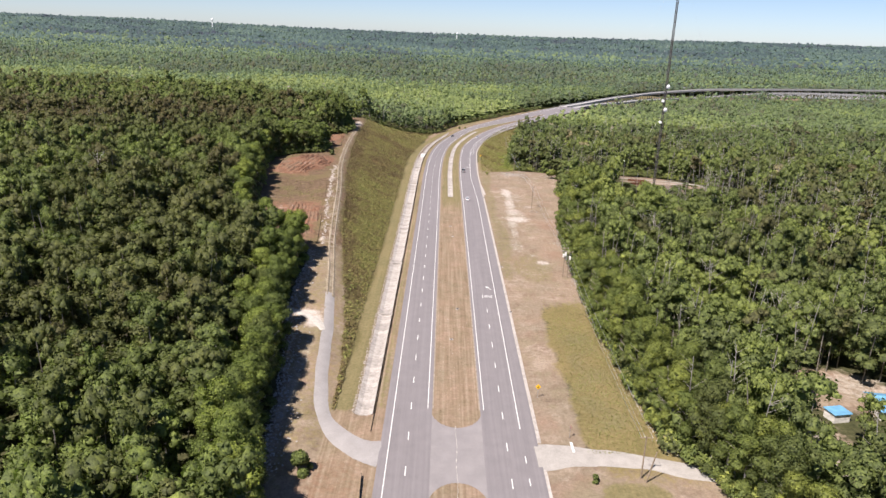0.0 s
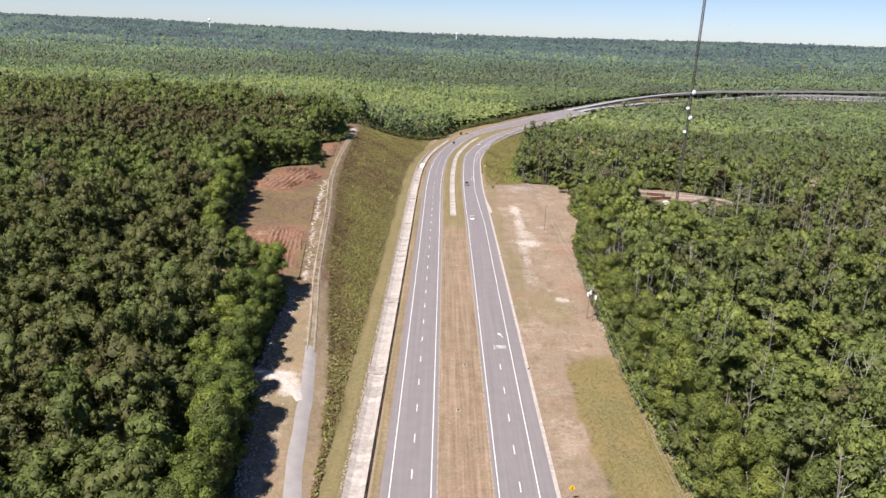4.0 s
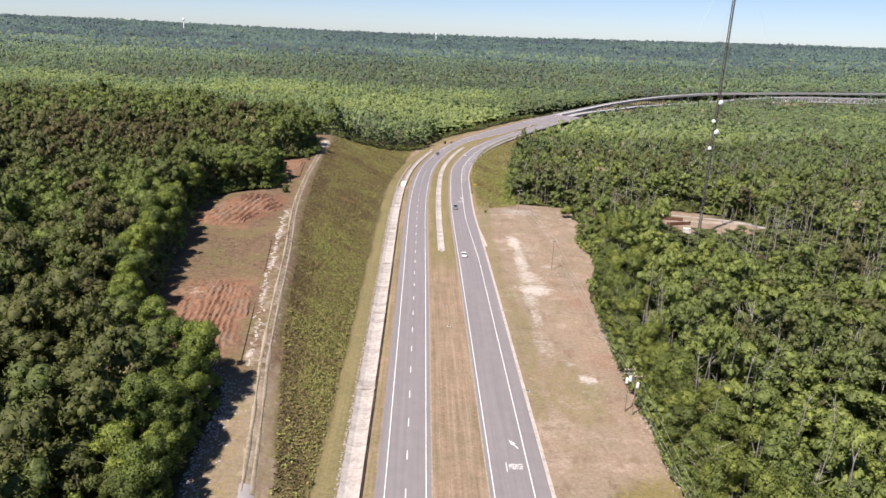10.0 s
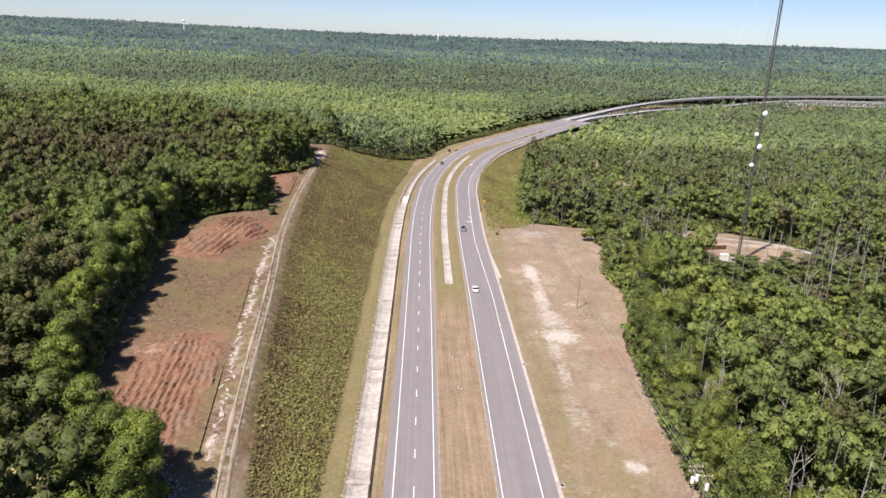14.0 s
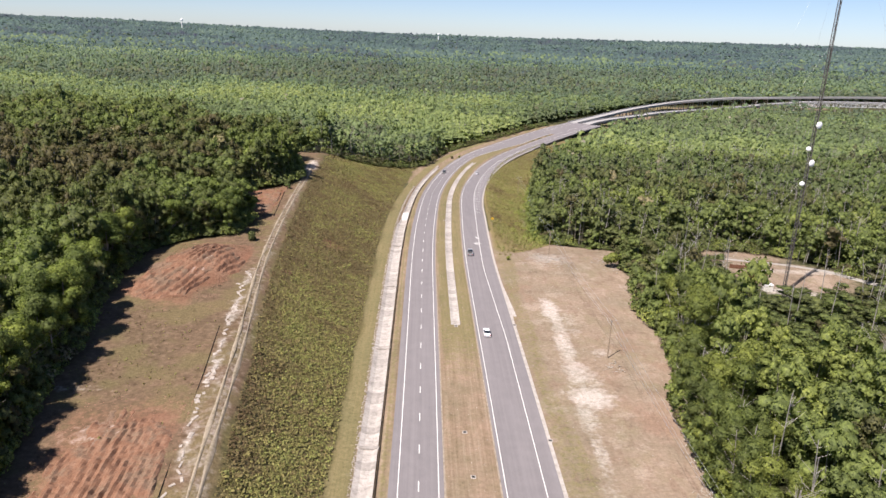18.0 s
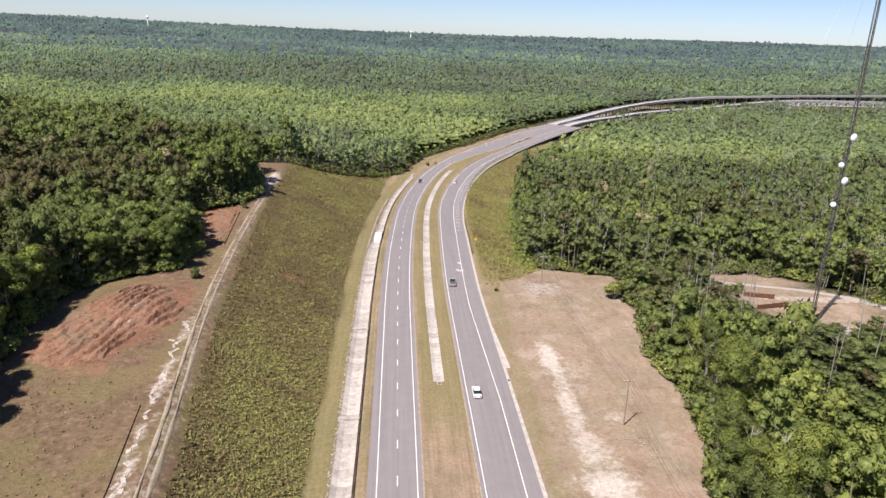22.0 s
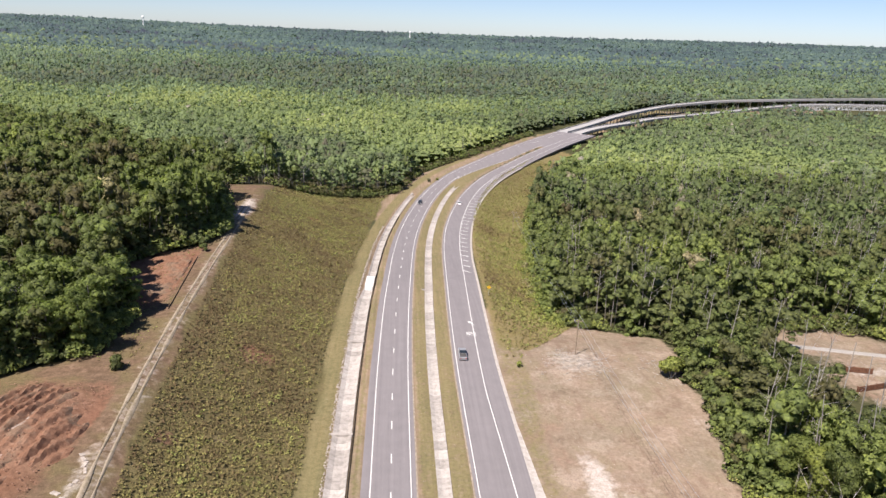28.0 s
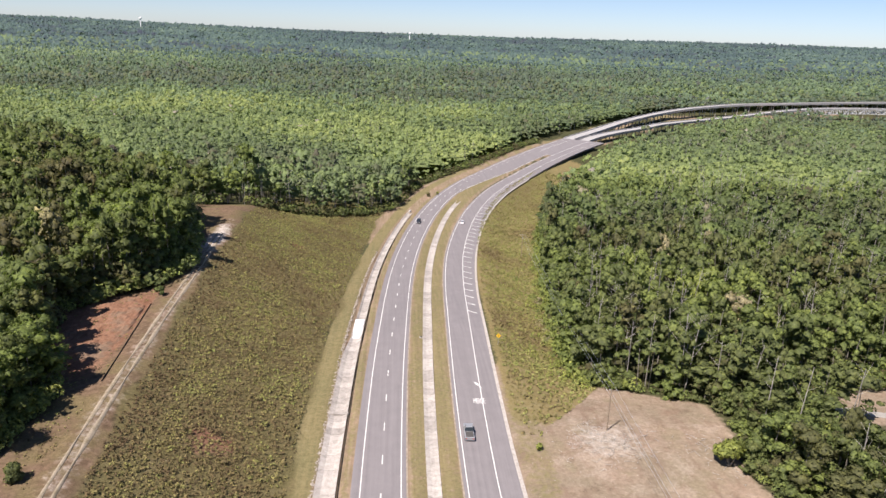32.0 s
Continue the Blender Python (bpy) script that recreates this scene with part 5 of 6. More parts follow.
o.matrix_world = pose(p.x, p.y, p.z - 0.02, 0, 0, heading(sta_of_y(457.6)))
tagged(o, "bright new concrete apron over the ditch", "apron")
bm = bmesh.new()
rod(bm, (0, -1.6, 0.1), (0, 1.6, 0.1), 0.75, 0.75, 14)
o = part("culvert_pipe", bm, "concrete", None)
p = at(sta_of_y(621.8), -6.2)
o.matrix_world = pose(p.x, p.y, p.z, 0, 0, heading(sta_of_y(621.8)))
tagged(o, "concrete culvert mouth at the ditch end", "culvert")


def rubble(name, n, place, lo, hi, label, seed):
    """Loose angular stones or clods, joined."""
    r = np.random.default_rng(seed)
    base = np.array([(1, 0, 0), (0, 1, 0), (-1, 0, 0), (0, -1, 0), (0, 0, 0.8), (0, 0, -0.8)])
    tri = np.array([(0, 1, 4), (1, 2, 4), (2, 3, 4), (3, 0, 4), (1, 0, 5), (2, 1, 5), (3, 2, 5), (0, 3, 5)])
    V, F = [], []
    for k in range(n):
        x, y, z = place(r)
        s = r.uniform(lo, hi)
        a = r.uniform(0, math.tau)
        b = base * (1 + r.uniform(-0.35, 0.35, (6, 3))) * s
        c, q = math.cos(a), math.sin(a)
        V.append(np.stack([b[:, 0] * c - b[:, 1] * q + x, b[:, 0] * q + b[:, 1] * c + y, b[:, 2] + z], 1))
        F.append(tri + 6 * k)
    return np.concatenate(V), np.concatenate(F)


def ditch_edge(r):
    s = r.uniform(sta_of_y(131), sta_of_y(545.2))
    p = at(s, r.uniform(-8.9, -8.15))
    return p.x, p.y, p.z + 0.05


v, f = rubble("rubble", 1900, ditch_edge, 0.08, 0.24, "", 5)
tagged(obj("rubble", v, f, "rock"), "grey broken stone along the ditch edge", "stones", kind="stuff")


def fence(points, height, label, category, post_gap, cloth, z_of=None):
    """A low fabric fence on stakes."""
    pts = [Vector((x, y, z if z_of is None else z_of(x, y))) for x, y, z in points]
    e = thing("silt_fence", pts[0].x, pts[0].y, pts[0].z, label, category, "silt fences")
    inv = e.matrix_world.inverted()
    v, f = [], []
    stakes = []
    for a, b in zip(pts, pts[1:]):
        n = max(1, int((b - a).length / post_gap))
        for i in range(n + (b is pts[-1])):
            stakes.append(a.lerp(b, i / n))
    for i, p in enumerate(stakes):
        h = height * (1 + 0.12 * math.sin(i * 1.7))
        v += [inv @ (p + Vector((0, 0, -0.2))), inv @ (p + Vector((0.02, 0.0, h)))]
        if i:
            f.append((2 * i - 2, 2 * i, 2 * i + 1, 2 * i - 1))
    cl = obj("fabric", v, f, cloth, e)
    sol = cl.modifiers.new("thick", "SOLIDIFY")
    sol.thickness = 0.03
    for p in stakes[::2]:
        bm = bmesh.new()
        q = inv @ p
        rod(bm, (q.x - 0.05, q.y, q.z - 0.3), (q.x - 0.05, q.y, q.z + height + 0.15), 0.035, 0.03, 5)
        part("stake", bm, "pole_wood", e)
    return e


fence([tuple(at(sta_of_y(y_), -4.05)) for y_ in range(124, 580, 12)], 0.3, "long black silt fence beside the lined ditch", "fence", 6.0, "black_fabric")
fence([(-12.6, 109, 0), (-12.0, 99, 0), (-11.5, 90, 0)], 0.8, "short black silt fence near the road edge", "fence", 2.5, "black_fabric", gz)
fence([(-41.6, 228, 0), (-44.3, 252, 0), (-47.8, 283, 0), (-51, 306, 0)], 0.26, "black silt fence along the clay field", "fence", 4.0, "black_fabric", gz)
fence([(-58.6, 402, 0), (-60.5, 422, 0), (-62.5, 442, 0)], 0.3, "black silt fence along the clay field", "fence", 4.0, "black_fabric", gz)

# broken slabs of an old drain between the field and the track
drain = tagged(new("crest_drain"), "broken pale concrete slabs in a shallow drain", "channel", kind="structure")
rs = random.Random(11)
y_ = 227.0
while y_ < 346:
    L_ = rs.uniform(0.6, 2.1)
    if rs.random() < 0.8:
        x_ = float(lerp(y_, FENCE_L)) + 1.5 + rs.gauss(0, 0.45)
        w_ = rs.uniform(0.35, 0.95)
        z_ = gz(x_, y_) + 0.05
        bm = bmesh.new()
        box(bm, -w_ / 2, -L_ / 2, -0.15, w_ / 2, L_ / 2, 0.05, 0.03)
        bmesh.ops.transform(bm, matrix=pose(x_, y_, z_, rs.uniform(-4, 4), rs.uniform(-8, 8), 7 + rs.gauss(0, 22)), verts=bm.verts)
        part("slab", bm, "rock", drain)
    y_ += L_ * 0.7 + rs.uniform(0.1, 0.9)


# ---------- drains and lids ----------
def inlet(x, y, turn=0):
    e = thing("drain_inlet", x, y, gz(x, y), "concrete kerb inlet with a dark opening", "drain", "drain inlets", turn)
    bm = bmesh.new()
    box(bm, -0.5, -0.5, -0.4, 0.5, 0.5, 0.1, 0.04)
    part("box", bm, "concrete", e)
    bm = bmesh.new()
    for k in range(6):
        box(bm, -0.3, -0.29 + k * 0.1, 0.1, 0.3, -0.24 + k * 0.1, 0.13)
    box(bm, -0.32, -0.32, 0.09, 0.32, 0.32, 0.11)
    part("grate", bm, "iron", e)
    return e


for x_, y_ in ((21.9, 190.5), (21.8, 280.5), (21.6, 338.6), (22.4, 232), (4.3, 170), (6.2, 191.5), (5.4, 268), (4.6, 283), (5.0, 337), (4.6, 452)):
    inlet(x_, y_)


# ---------- signs ----------
def diamond_sign(x, y, turn, label):
    e = thing("road_sign", x, y, gz(x, y), label, "sign", "warning signs", turn)
    bm = bmesh.new()
    box(bm, -0.04, -0.03, -0.3, 0.04, 0.03, 2.9)
    part("post", bm, "steel", e)
    bm = bmesh.new()
    box(bm, -0.46, -0.06, -0.46, 0.46, -0.035, 0.46, 0.01)
    o = part("panel", bm, "yellow_sign", e, "yellow diamond panel")
    o.matrix_local = pose(0, 0, 2.7, 0, 45, 0)
    bm = bmesh.new()
    rod(bm, (0.05, -0.08, 2.35), (0.05, -0.08, 3.0), 0.05, 0.05, 5)
    rod(bm, (-0.18, -0.08, 2.4), (0.0, -0.08, 2.7), 0.04, 0.04, 5)
    part("symbol", bm, "iron", e, "black merge symbol")
    return e


diamond_sign(23.6, 140.5, 0, "yellow diamond warning sign on a steel post")
diamond_sign(25.0, 447.5, -8, "yellow diamond warning sign on a steel post")
e = thing("road_sign", 28.2, 124.6, 0, "small sign seen edge-on beside the side road", "sign", turn=90)
bm = bmesh.new()
box(bm, -0.04, -0.03, -0.3, 0.04, 0.03, 2.6)
part("post", bm, "steel", e)
bm = bmesh.new()
bmesh.ops.create_circle(bm, cap_ends=True, radius=0.42, segments=8, matrix=pose(0, -0.05, 2.35, 90, 22.5, 0))
part("panel", bm, "lamp_red", e)
obj_ = strip("stop_bar", sta_of_y(119.0), sta_of_y(122.6), 36.3, 36.8, 0.16, "road_paint", None, depth=0.01)
tagged(obj_, "white stop bar on the side road", "marking", kind="structure")


# ---------- power line ----------
def utility_pole(x, y, h, label, arms=1, boxes=0, lean=0.0):
    e = thing("utility_pole", x, y, gz(x, y), label, "pole", "poles of the power line")
    bm = bmesh.new()
    rod(bm, (0, 0, -0.8), (lean, 0, h), 0.17, 0.11, 10)
    part("pole", bm, "pole_wood", e)
    for k in range(arms):
        bm = bmesh.new()
        z = h - 0.35 - 0.9 * k
        box(bm, lean - 1.2, -0.06, z - 0.07, lean + 1.2, 0.06, z + 0.07)
        arm = part("crossarm", bm, "pole_wood", e)
        for sx in (-1.05, -0.35, 1.05):
            bm = bmesh.new()
            rod(bm, (lean + sx, 0, z + 0.07), (lean + sx, 0, z + 0.3), 0.06, 0.04, 6)
            part("insulator", bm, "white_paint", arm)
    for k in range(boxes):
        bm = bmesh.new()
        rod(bm, (0.35 - 0.7 * (k % 2), -0.1, h - 2.9 - 0.5 * k), (0.35 - 0.7 * (k % 2), -0.1, h - 1.8 - 0.5 * k), 0.32, 0.32, 10)
        part("transformer", bm, "white_paint", e)
    return e


POLES = [(39.4, 111.6, 9.0), (42.6, 223.7, 10.5), (43.1, 319.1, 10.7), (42.6, 406.0, 9.9), (50.5, 556.0, 10.5)]
utility_pole(*POLES[0], "weathered wooden pole beside the side road", 1)
utility_pole(39.9, 110.4, 6.5, "leaning short wooden pole stub", 0, 0, 1.4)
utility_pole(*POLES[1], "wooden pole carrying pale transformers", 2, 2)
utility_pole(43.9, 222.4, 9.6, "wooden pole carrying a pale transformer", 1, 1)
utility_pole(*POLES[2], "slender wooden pole in the bare clearing", 1)
utility_pole(*POLES[3], "slender wooden pole above cleared branches", 1)
utility_pole(*POLES[4], "wooden pole among roadside shrubs", 1)
for (xa, ya, ha), (xb, yb, hb) in zip(POLES, POLES[1:]):
    for sx in (-1.05, -0.35, 1.05):
        bm = bmesh.new()
        A, B = Vector((xa + sx, ya, gz(xa, ya) + ha)), Vector((xb + sx, yb, gz(xb, yb) + hb))
        prev = None
        for k in range(13):
            t = k / 12
            p = A.lerp(B, t) - Vector((0, 0, 1.6 * 4 * t * (1 - t)))
            if prev is not None:
                rod(bm, prev, p, 0.026, 0.026, 4)
            prev = p
        tagged(part("power_wire", bm, "steel", None), "thin sagging wire between two poles", "wire", "wires of the power line")

# ---------- guyed mast with dishes ----------
MX, MY, MH = 116.0, 373.5, 122.0
mast = thing("radio_mast", MX, MY, gz(MX, MY), "tall slender lattice mast with round white dishes", "mast")
W = 0.62
corner = [Vector((math.cos(a) * W, math.sin(a) * W, 0)) for a in (math.pi / 2, math.pi * 7 / 6, math.pi * 11 / 6)]
for c in corner:
    bm = bmesh.new()
    rod(bm, c, c + Vector((0, 0, MH)), 0.12, 0.12, 6)
    part("leg", bm, "dark_steel", mast)
bm = bmesh.new()
z = 0.0
while z < MH - 1.5:
    for k in range(3):
        a, b = corner[k], corner[(k + 1) % 3]
        rod(bm, a + Vector((0, 0, z)), b + Vector((0, 0, z + 1.5)), 0.055, 0.055, 4)
        rod(bm, b + Vector((0, 0, z + 1.5)), a + Vector((0, 0, z + 1.5)), 0.03, 0.03, 4)
    z += 1.5
part("bracing", bm, "dark_steel", mast)
bm = bmesh.new()
rod(bm, (0.3, -0.1, 0), (0.3, -0.1, MH - 4), 0.16, 0.16, 6)
part("cable_run", bm, "black_fabric", mast)
for zz, side, rr, up in ((54.9, 1, 1.15, 0), (43.0, 1, 1.15, 0), (47.5, -1, 0.75, 0), (36.4, -1, 0.75, 0)):
    bm = bmesh.new()
    bmesh.ops.create_uvsphere(bm, u_segments=16, v_segments=8, radius=rr)
    for v_ in bm.verts:
        v_.co.y = v_.co.y * 0.45
    d_ = part("dish", bm, "dish_white", mast, "round white dish antenna")
    d_.matrix_local = pose(side * 0.95, -0.6, zz - gz(MX, MY), 0, 0, side * 20)
    bm = bmesh.new()
    rod(bm, (0, 0, 0), (-side * 0.8, 0.6, 0), 0.06, 0.06, 6)
    part("bracket", bm, "steel", d_)
for k in range(3):
    a = math.radians(75 + 120 * k)
    for zz, rad in ((40, 34), (80, 50), (116, 50)):
        bm = bmesh.new()
        rod(bm, (0, 0, zz), (math.cos(a) * rad, math.sin(a) * rad, 0.2), 0.014, 0.014, 4)
        part("guy_wire", bm, "steel", mast)
bm = bmesh.new()
box(bm, -2.2, -2.2, -0.3, 2.2, 2.2, 0.25, 0.05)
part("base", bm, "concrete", mast)
e = thing("equipment_cabinet", MX - 4.5, MY + 1.5, gz(MX - 4, MY), "pale equipment cabinet beside the mast", "cabinet")
bm = bmesh.new()
box(bm, -1.4, -0.9, 0, 1.4, 0.9, 2.2, 0.04)
part("body", bm, "wall_board", e)
bm = bmesh.new()
box(bm, -1.5, -1.0, 2.2, 1.5, 1.0, 2.32, 0.02)
part("roof", bm, "white_paint", e)
for xa, ya, xb, yb in ((108.5, 398.5, 117.5, 396.6), (107, 386.8, 118.5, 389.8)):
    d_ = Vector((xb - xa, yb - ya, 0))
    e = thing("timber_wall", xa, ya, gz(xa, ya), "low rust-brown timber wall in the glade", "wall", "timber walls", math.degrees(math.atan2(d_.y, d_.x)))
    L_ = d_.length
    for k in range(4):
        bm = bmesh.new()
        box(bm, 0, -0.09, 0.02 + k * 0.36, L_, 0.09, 0.36 + k * 0.36, 0.02)
        part("board", bm, "old_wood", e)
    for k in range(5):
        bm = bmesh.new()
        box(bm, L_ * k / 4 - 0.09, 0.1, -0.3, L_ * k / 4 + 0.09, 0.26, 1.6)
        part("post", bm, "old_wood", e)

# ---------- house in the trees ----------
HX, HY = 106.8, 139.5
house = thing("house", HX, HY, gz(HX, HY), "single-storey house under a bright blue metal roof", "house", turn=-8)
bm = bmesh.new()
box(bm, -7, -4, 0, 7, 4, 2.7)
part("wall", bm, "wall_board", house)
bm = bmesh.new()
for sy in (-1, 1):
    q = [bm.verts.new(p) for p in ((-7.6, sy * 4.7, 2.6), (7.6, sy * 4.7, 2.6), (7.6, 0, 4.3), (-7.6, 0, 4.3))]
    bm.faces.new(q if sy < 0 else q[::-1])
roof = part("roof", bm, "blue_roof", house, "blue ribbed metal roof")
roof.modifiers.new("thick", "SOLIDIFY").thickness = 0.12
for k in range(20):
    bm = bmesh.new()
    x_ = -7.4 + k * 0.78
    rod(bm, (x_, -4.72, 2.66), (x_, 0, 4.36), 0.04, 0.04, 4)
    part("roof_rib", bm, "blue_roof", roof)
for k, x_ in enumerate((-5.2, -2.2, 3.6)):
    bm = bmesh.new()
    box(bm, x_ - 0.55, -4.06, 0.9, x_ + 0.55, -3.98, 2.1)
    w_ = part("window", bm, "white_paint", house)
    bm = bmesh.new()
    box(bm, x_ - 0.46, -4.09, 0.98, x_ + 0.46, -4.05, 2.02)
    part("pane", bm, "dark_glass", w_)
bm = bmesh.new()
box(bm, 0.4, -4.08, 0.05, 1.3, -3.98, 2.1)
part("door", bm, "old_wood", house)
e = thing("shed", 89.2, 136, gz(89.2, 136), "small pale lean-to shed near the house", "shed", turn=12)
bm = bmesh.new()
box(bm, -2, -1.6, 0, 2, 1.6, 2.1)
part("wall", bm, "wall_board", e)
bm = bmesh.new()
box(bm, -2.3, -1.9, 2.1, 2.3, 1.9, 2.22)
o = part("roof", bm, "blue_roof", e)

# ---------- bridges ----------
S_END = STA[-1]
far_bridge = thing("bridge", 0, 0, 0, "long concrete bridge curving over the wet woods", "bridge", "bridges")
strip("deck", S_BR, S_END, -2.0, 8.8, 0.05, "pale_concrete", far_bridge, depth=1.5, step=8)
for o_ in (-2.0, 8.4):
    strip("parapet", S_BR, S_END, o_, o_ + 0.4, 0.95, "pale_concrete", far_bridge, depth=0.95, step=8)
strip("roadway", S_BR, S_END, -1.5, 8.3, 0.07, "pale_concrete", far_bridge, depth=0.02, step=8)
s = S_BR + 18
while s < S_END:
    top = at(s, 0)
    bm = bmesh.new()
    p = at(s, 3.4)
    h_ = heading(s)
    m_ = pose(p.x, p.y, 0, 0, 0, h_)
    box(bm, -5.2, -0.6, p.z - 2.6, 5.2, 0.6, p.z - 1.45)
    for sx in (-3.6, 0, 3.6):
        rod(bm, (sx, 0, -15), (sx, 0, p.z - 2.5), 0.5, 0.5, 8)
    bmesh.ops.transform(bm, matrix=m_, verts=bm.verts)
    part("pier", bm, "concrete", far_bridge)
    s += 22
NEAR = [(116.9, 789.8, -9.7), (139.5, 832.7, -9.1), (174.5, 894.7, -7.8), (207.2, 930.8, -6.6), (248.9, 970.3, -6.1), (276, 998.5, -5.5), (327.9, 1041.4, -5.5), (380.9, 1080.8, -5.5), (445.2, 1127.1, -4.4), (505, 1166.6, -2.7), (554.6, 1188, -1), (609.9, 1200.4, 0.1), (677.5, 1209.4, 0.1), (858, 1227.5, 0.1)]
NL = spline(NEAR, 6)
NT = np.gradient(NL[:, :2], axis=0)
NT /= np.linalg.norm(NT, axis=1)[:, None]
near_bridge = thing("bridge", 0, 0, 0, "lower concrete bridge running onto a steel truss", "bridge", "bridges")


def deck_band(name, k0, k1, l, r, dz, depth, mat):
    v, f = [], []
    for k in range(k0, k1):
        x, y, z = NL[k]
        nx_, ny_ = -NT[k, 1], NT[k, 0]
        for o, zz in ((l, dz - depth), (l, dz), (r, dz), (r, dz - depth)):
            v.append((x + nx_ * o, y + ny_ * o, z + zz))
    n = k1 - k0
    for k in range(n - 1):
        a, b = 4 * k, 4 * k + 4
        f += [(a, b, b + 1, a + 1), (a + 1, b + 1, b + 2, a + 2), (a + 2, b + 2, b + 3, a + 3), (a + 3, b + 3, b, a)]
    return obj(name, v, f, mat, near_bridge)


kb = int(np.argmin(np.abs(NL[:, 1] - 877.8)))
deck_band("deck", kb, len(NL), 0, 10.5, 0.05, 1.3, "pale_concrete")
deck_band("parapet", kb, len(NL), -0.1, 0.3, 0.95, 0.95, "pale_concrete")
deck_band("parapet", kb, len(NL), 10.3, 10.7, 0.95, 0.95, "pale_concrete")
deck_band("roadway", kb, len(NL), 0.5, 10.1, 0.075, 0.02, "pale_concrete")
for k in range(kb + 2, len(NL), 4):
    x, y, z = NL[k]
    bm = bmesh.new()
    box(bm, 0.4, -0.5, z - 2.3, 10.1, 0.5, z - 1.2)
    for sx in (1.5, 5.2, 9):
        rod(bm, (sx, 0, -15), (sx, 0, z - 2.2), 0.4, 0.4, 8)
    bmesh.ops.transform(bm, matrix=Matrix.Translation((x, y, 0)) @ pose(0, 0, 0, 0, 0, math.degrees(math.atan2(NT[k, 0], -NT[k, 1]))), verts=bm.verts)
    part("pier", bm, "concrete", near_bridge)
# deck truss of pale steel
kt = int(np.argmin(np.abs(NL[:, 0] - 539.9)))
truss = new("truss")
truss.parent = near_bridge
tagged(truss, "pale steel truss")
for o_ in (0.2, 10.2):
    prev = None
    up = True
    for k in range(kt, len(NL)):
        x, y, z = NL[k]
        p = Vector((x - NT[k, 1] * o_, y + NT[k, 0] * o_, z))
        T_, B_ = p + Vector((0, 0, 0.8)), p + Vector((0, 0, -6.5))
        bm = bmesh.new()
        rod(bm, T_, B_, 0.3, 0.3, 5)
        part("upright", bm, "truss_paint", truss)
        if prev:
            bm = bmesh.new()
            rod(bm, prev[0] if up else prev[1], B_ if up else T_, 0.28, 0.28, 5)
            rod(bm, prev[1], B_, 0.3, 0.3, 5)
            part("brace", bm, "truss_paint", truss)
            up = not up
        prev = (T_, B_)

# ---------- far off ----------
for (x_, y_, z_), h_, w_ in (((-1350, 4206, 50), 42, 7), ((60, 4180, 35), 32, 6)):
    e = thing("water_tower", x_, y_, z_, "pale water tower far off above the woods", "tower", "far towers")
    bm = bmesh.new()
    bmesh.ops.create_uvsphere(bm, u_segments=14, v_segments=8, radius=w_, matrix=pose(0, 0, h_))
    part("tank", bm, "white_paint", e)
    bm = bmesh.new()
    rod(bm, (0, 0, 0), (0, 0, h_), 2.6, 2.2, 10)
    part("stem", bm, "white_paint", e)

# ---------- low growth ----------
def tufts(name, x, y, size, n, mat_tint, label, rise=0.9, spread_=0.5, leaf=0.42, mat="weeds"):
    """Clumps of weeds and low shrubs, joined."""
    z = ground(x, y)
    m = len(x)
    c = np.repeat(np.stack([x, y, z], 1), n, 0)
    sz = np.repeat(size * rng.uniform(0.6, 1.5, m), n)
    d = rng.normal(size=(m * n, 3))
    d[:, 2] = np.abs(d[:, 2]) * 0.7
    d /= np.linalg.norm(d, axis=1)[:, None]
    p = c + d * (sz * spread_)[:, None] + np.array([0, 0, 0.1])
    p[:, 2] += sz * 0.25 * rise
    nr = d + rng.normal(size=(m * n, 3)) * 0.5 + np.array([0, 0, 0.5])
    nr /= np.linalg.norm(nr, axis=1)[:, None]
    t = np.cross(nr, rng.normal(size=(m * n, 3)))
    t /= np.linalg.norm(t, axis=1)[:, None]
    b = np.cross(nr, t)
    s = (sz * leaf)[:, None]
    q = np.stack([p + t * s, p - t * s * 0.6 + b * s * 0.8, p - t * s * 0.6 - b * s * 0.8], 1)
    tint = np.repeat(np.clip(mat_tint + rng.normal(0, 0.16, m), 0, 1), n)
    return tagged(new(name, quads_mesh(name, q, mat, tint)), label, "scrub", kind="stuff")


g = Nodes("weeds", 0.8, 0.1)
isl = g.add("ShaderNodeNewGeometry").outputs["Random Per Island"]
col = g.ramp(g.attr("tint"), [(0.0, (0.100, 0.070, 0.040)), (0.3, (0.160, 0.128, 0.062)), (0.55, (0.196, 0.180, 0.068)), (0.8, (0.192, 0.208, 0.068)), (1.0, (0.26, 0.24, 0.10))])
g.done(g.mix(1.0, col, g.ramp(isl, [(0.0, (0.66, 0.67, 0.68)), (1.0, (1.32, 1.32, 1.2))]), "MULTIPLY"))
sy = rng.uniform(132, 628, 66000)
sy = sy[rng.random(len(sy)) < 0.1 + 0.9 * smooth01((sy - 185) / 60)]
sx = lerp(sy, WEED_L) + rng.beta(1.25, 1.3, len(sy)) * (lerp(sy, TOE) - lerp(sy, WEED_L))
# tint lowered along the mid slope to match its painted dimness
tufts("slope_weeds", sx, sy, 0.4, 4, 0.5 - 0.2 * smooth01((sy - 290) / 90) * (1 - smooth01((sy - 470) / 70)) + 0.24 * mottle(sx, sy, 14, 41) + 0.2 * mottle(sx, sy, 4, 42) - 0.3 * np.clip(1 - (sx - lerp(sy, WEED_L)) / 7, 0, 1), "low weedy scrub over the cut slope")
# taller dark clumps among them
wy = rng.uniform(136, 600, 2600)
wx = lerp(wy, WEED_L) + rng.uniform(0.03, 0.95, len(wy)) * (lerp(wy, TOE) - lerp(wy, WEED_L))
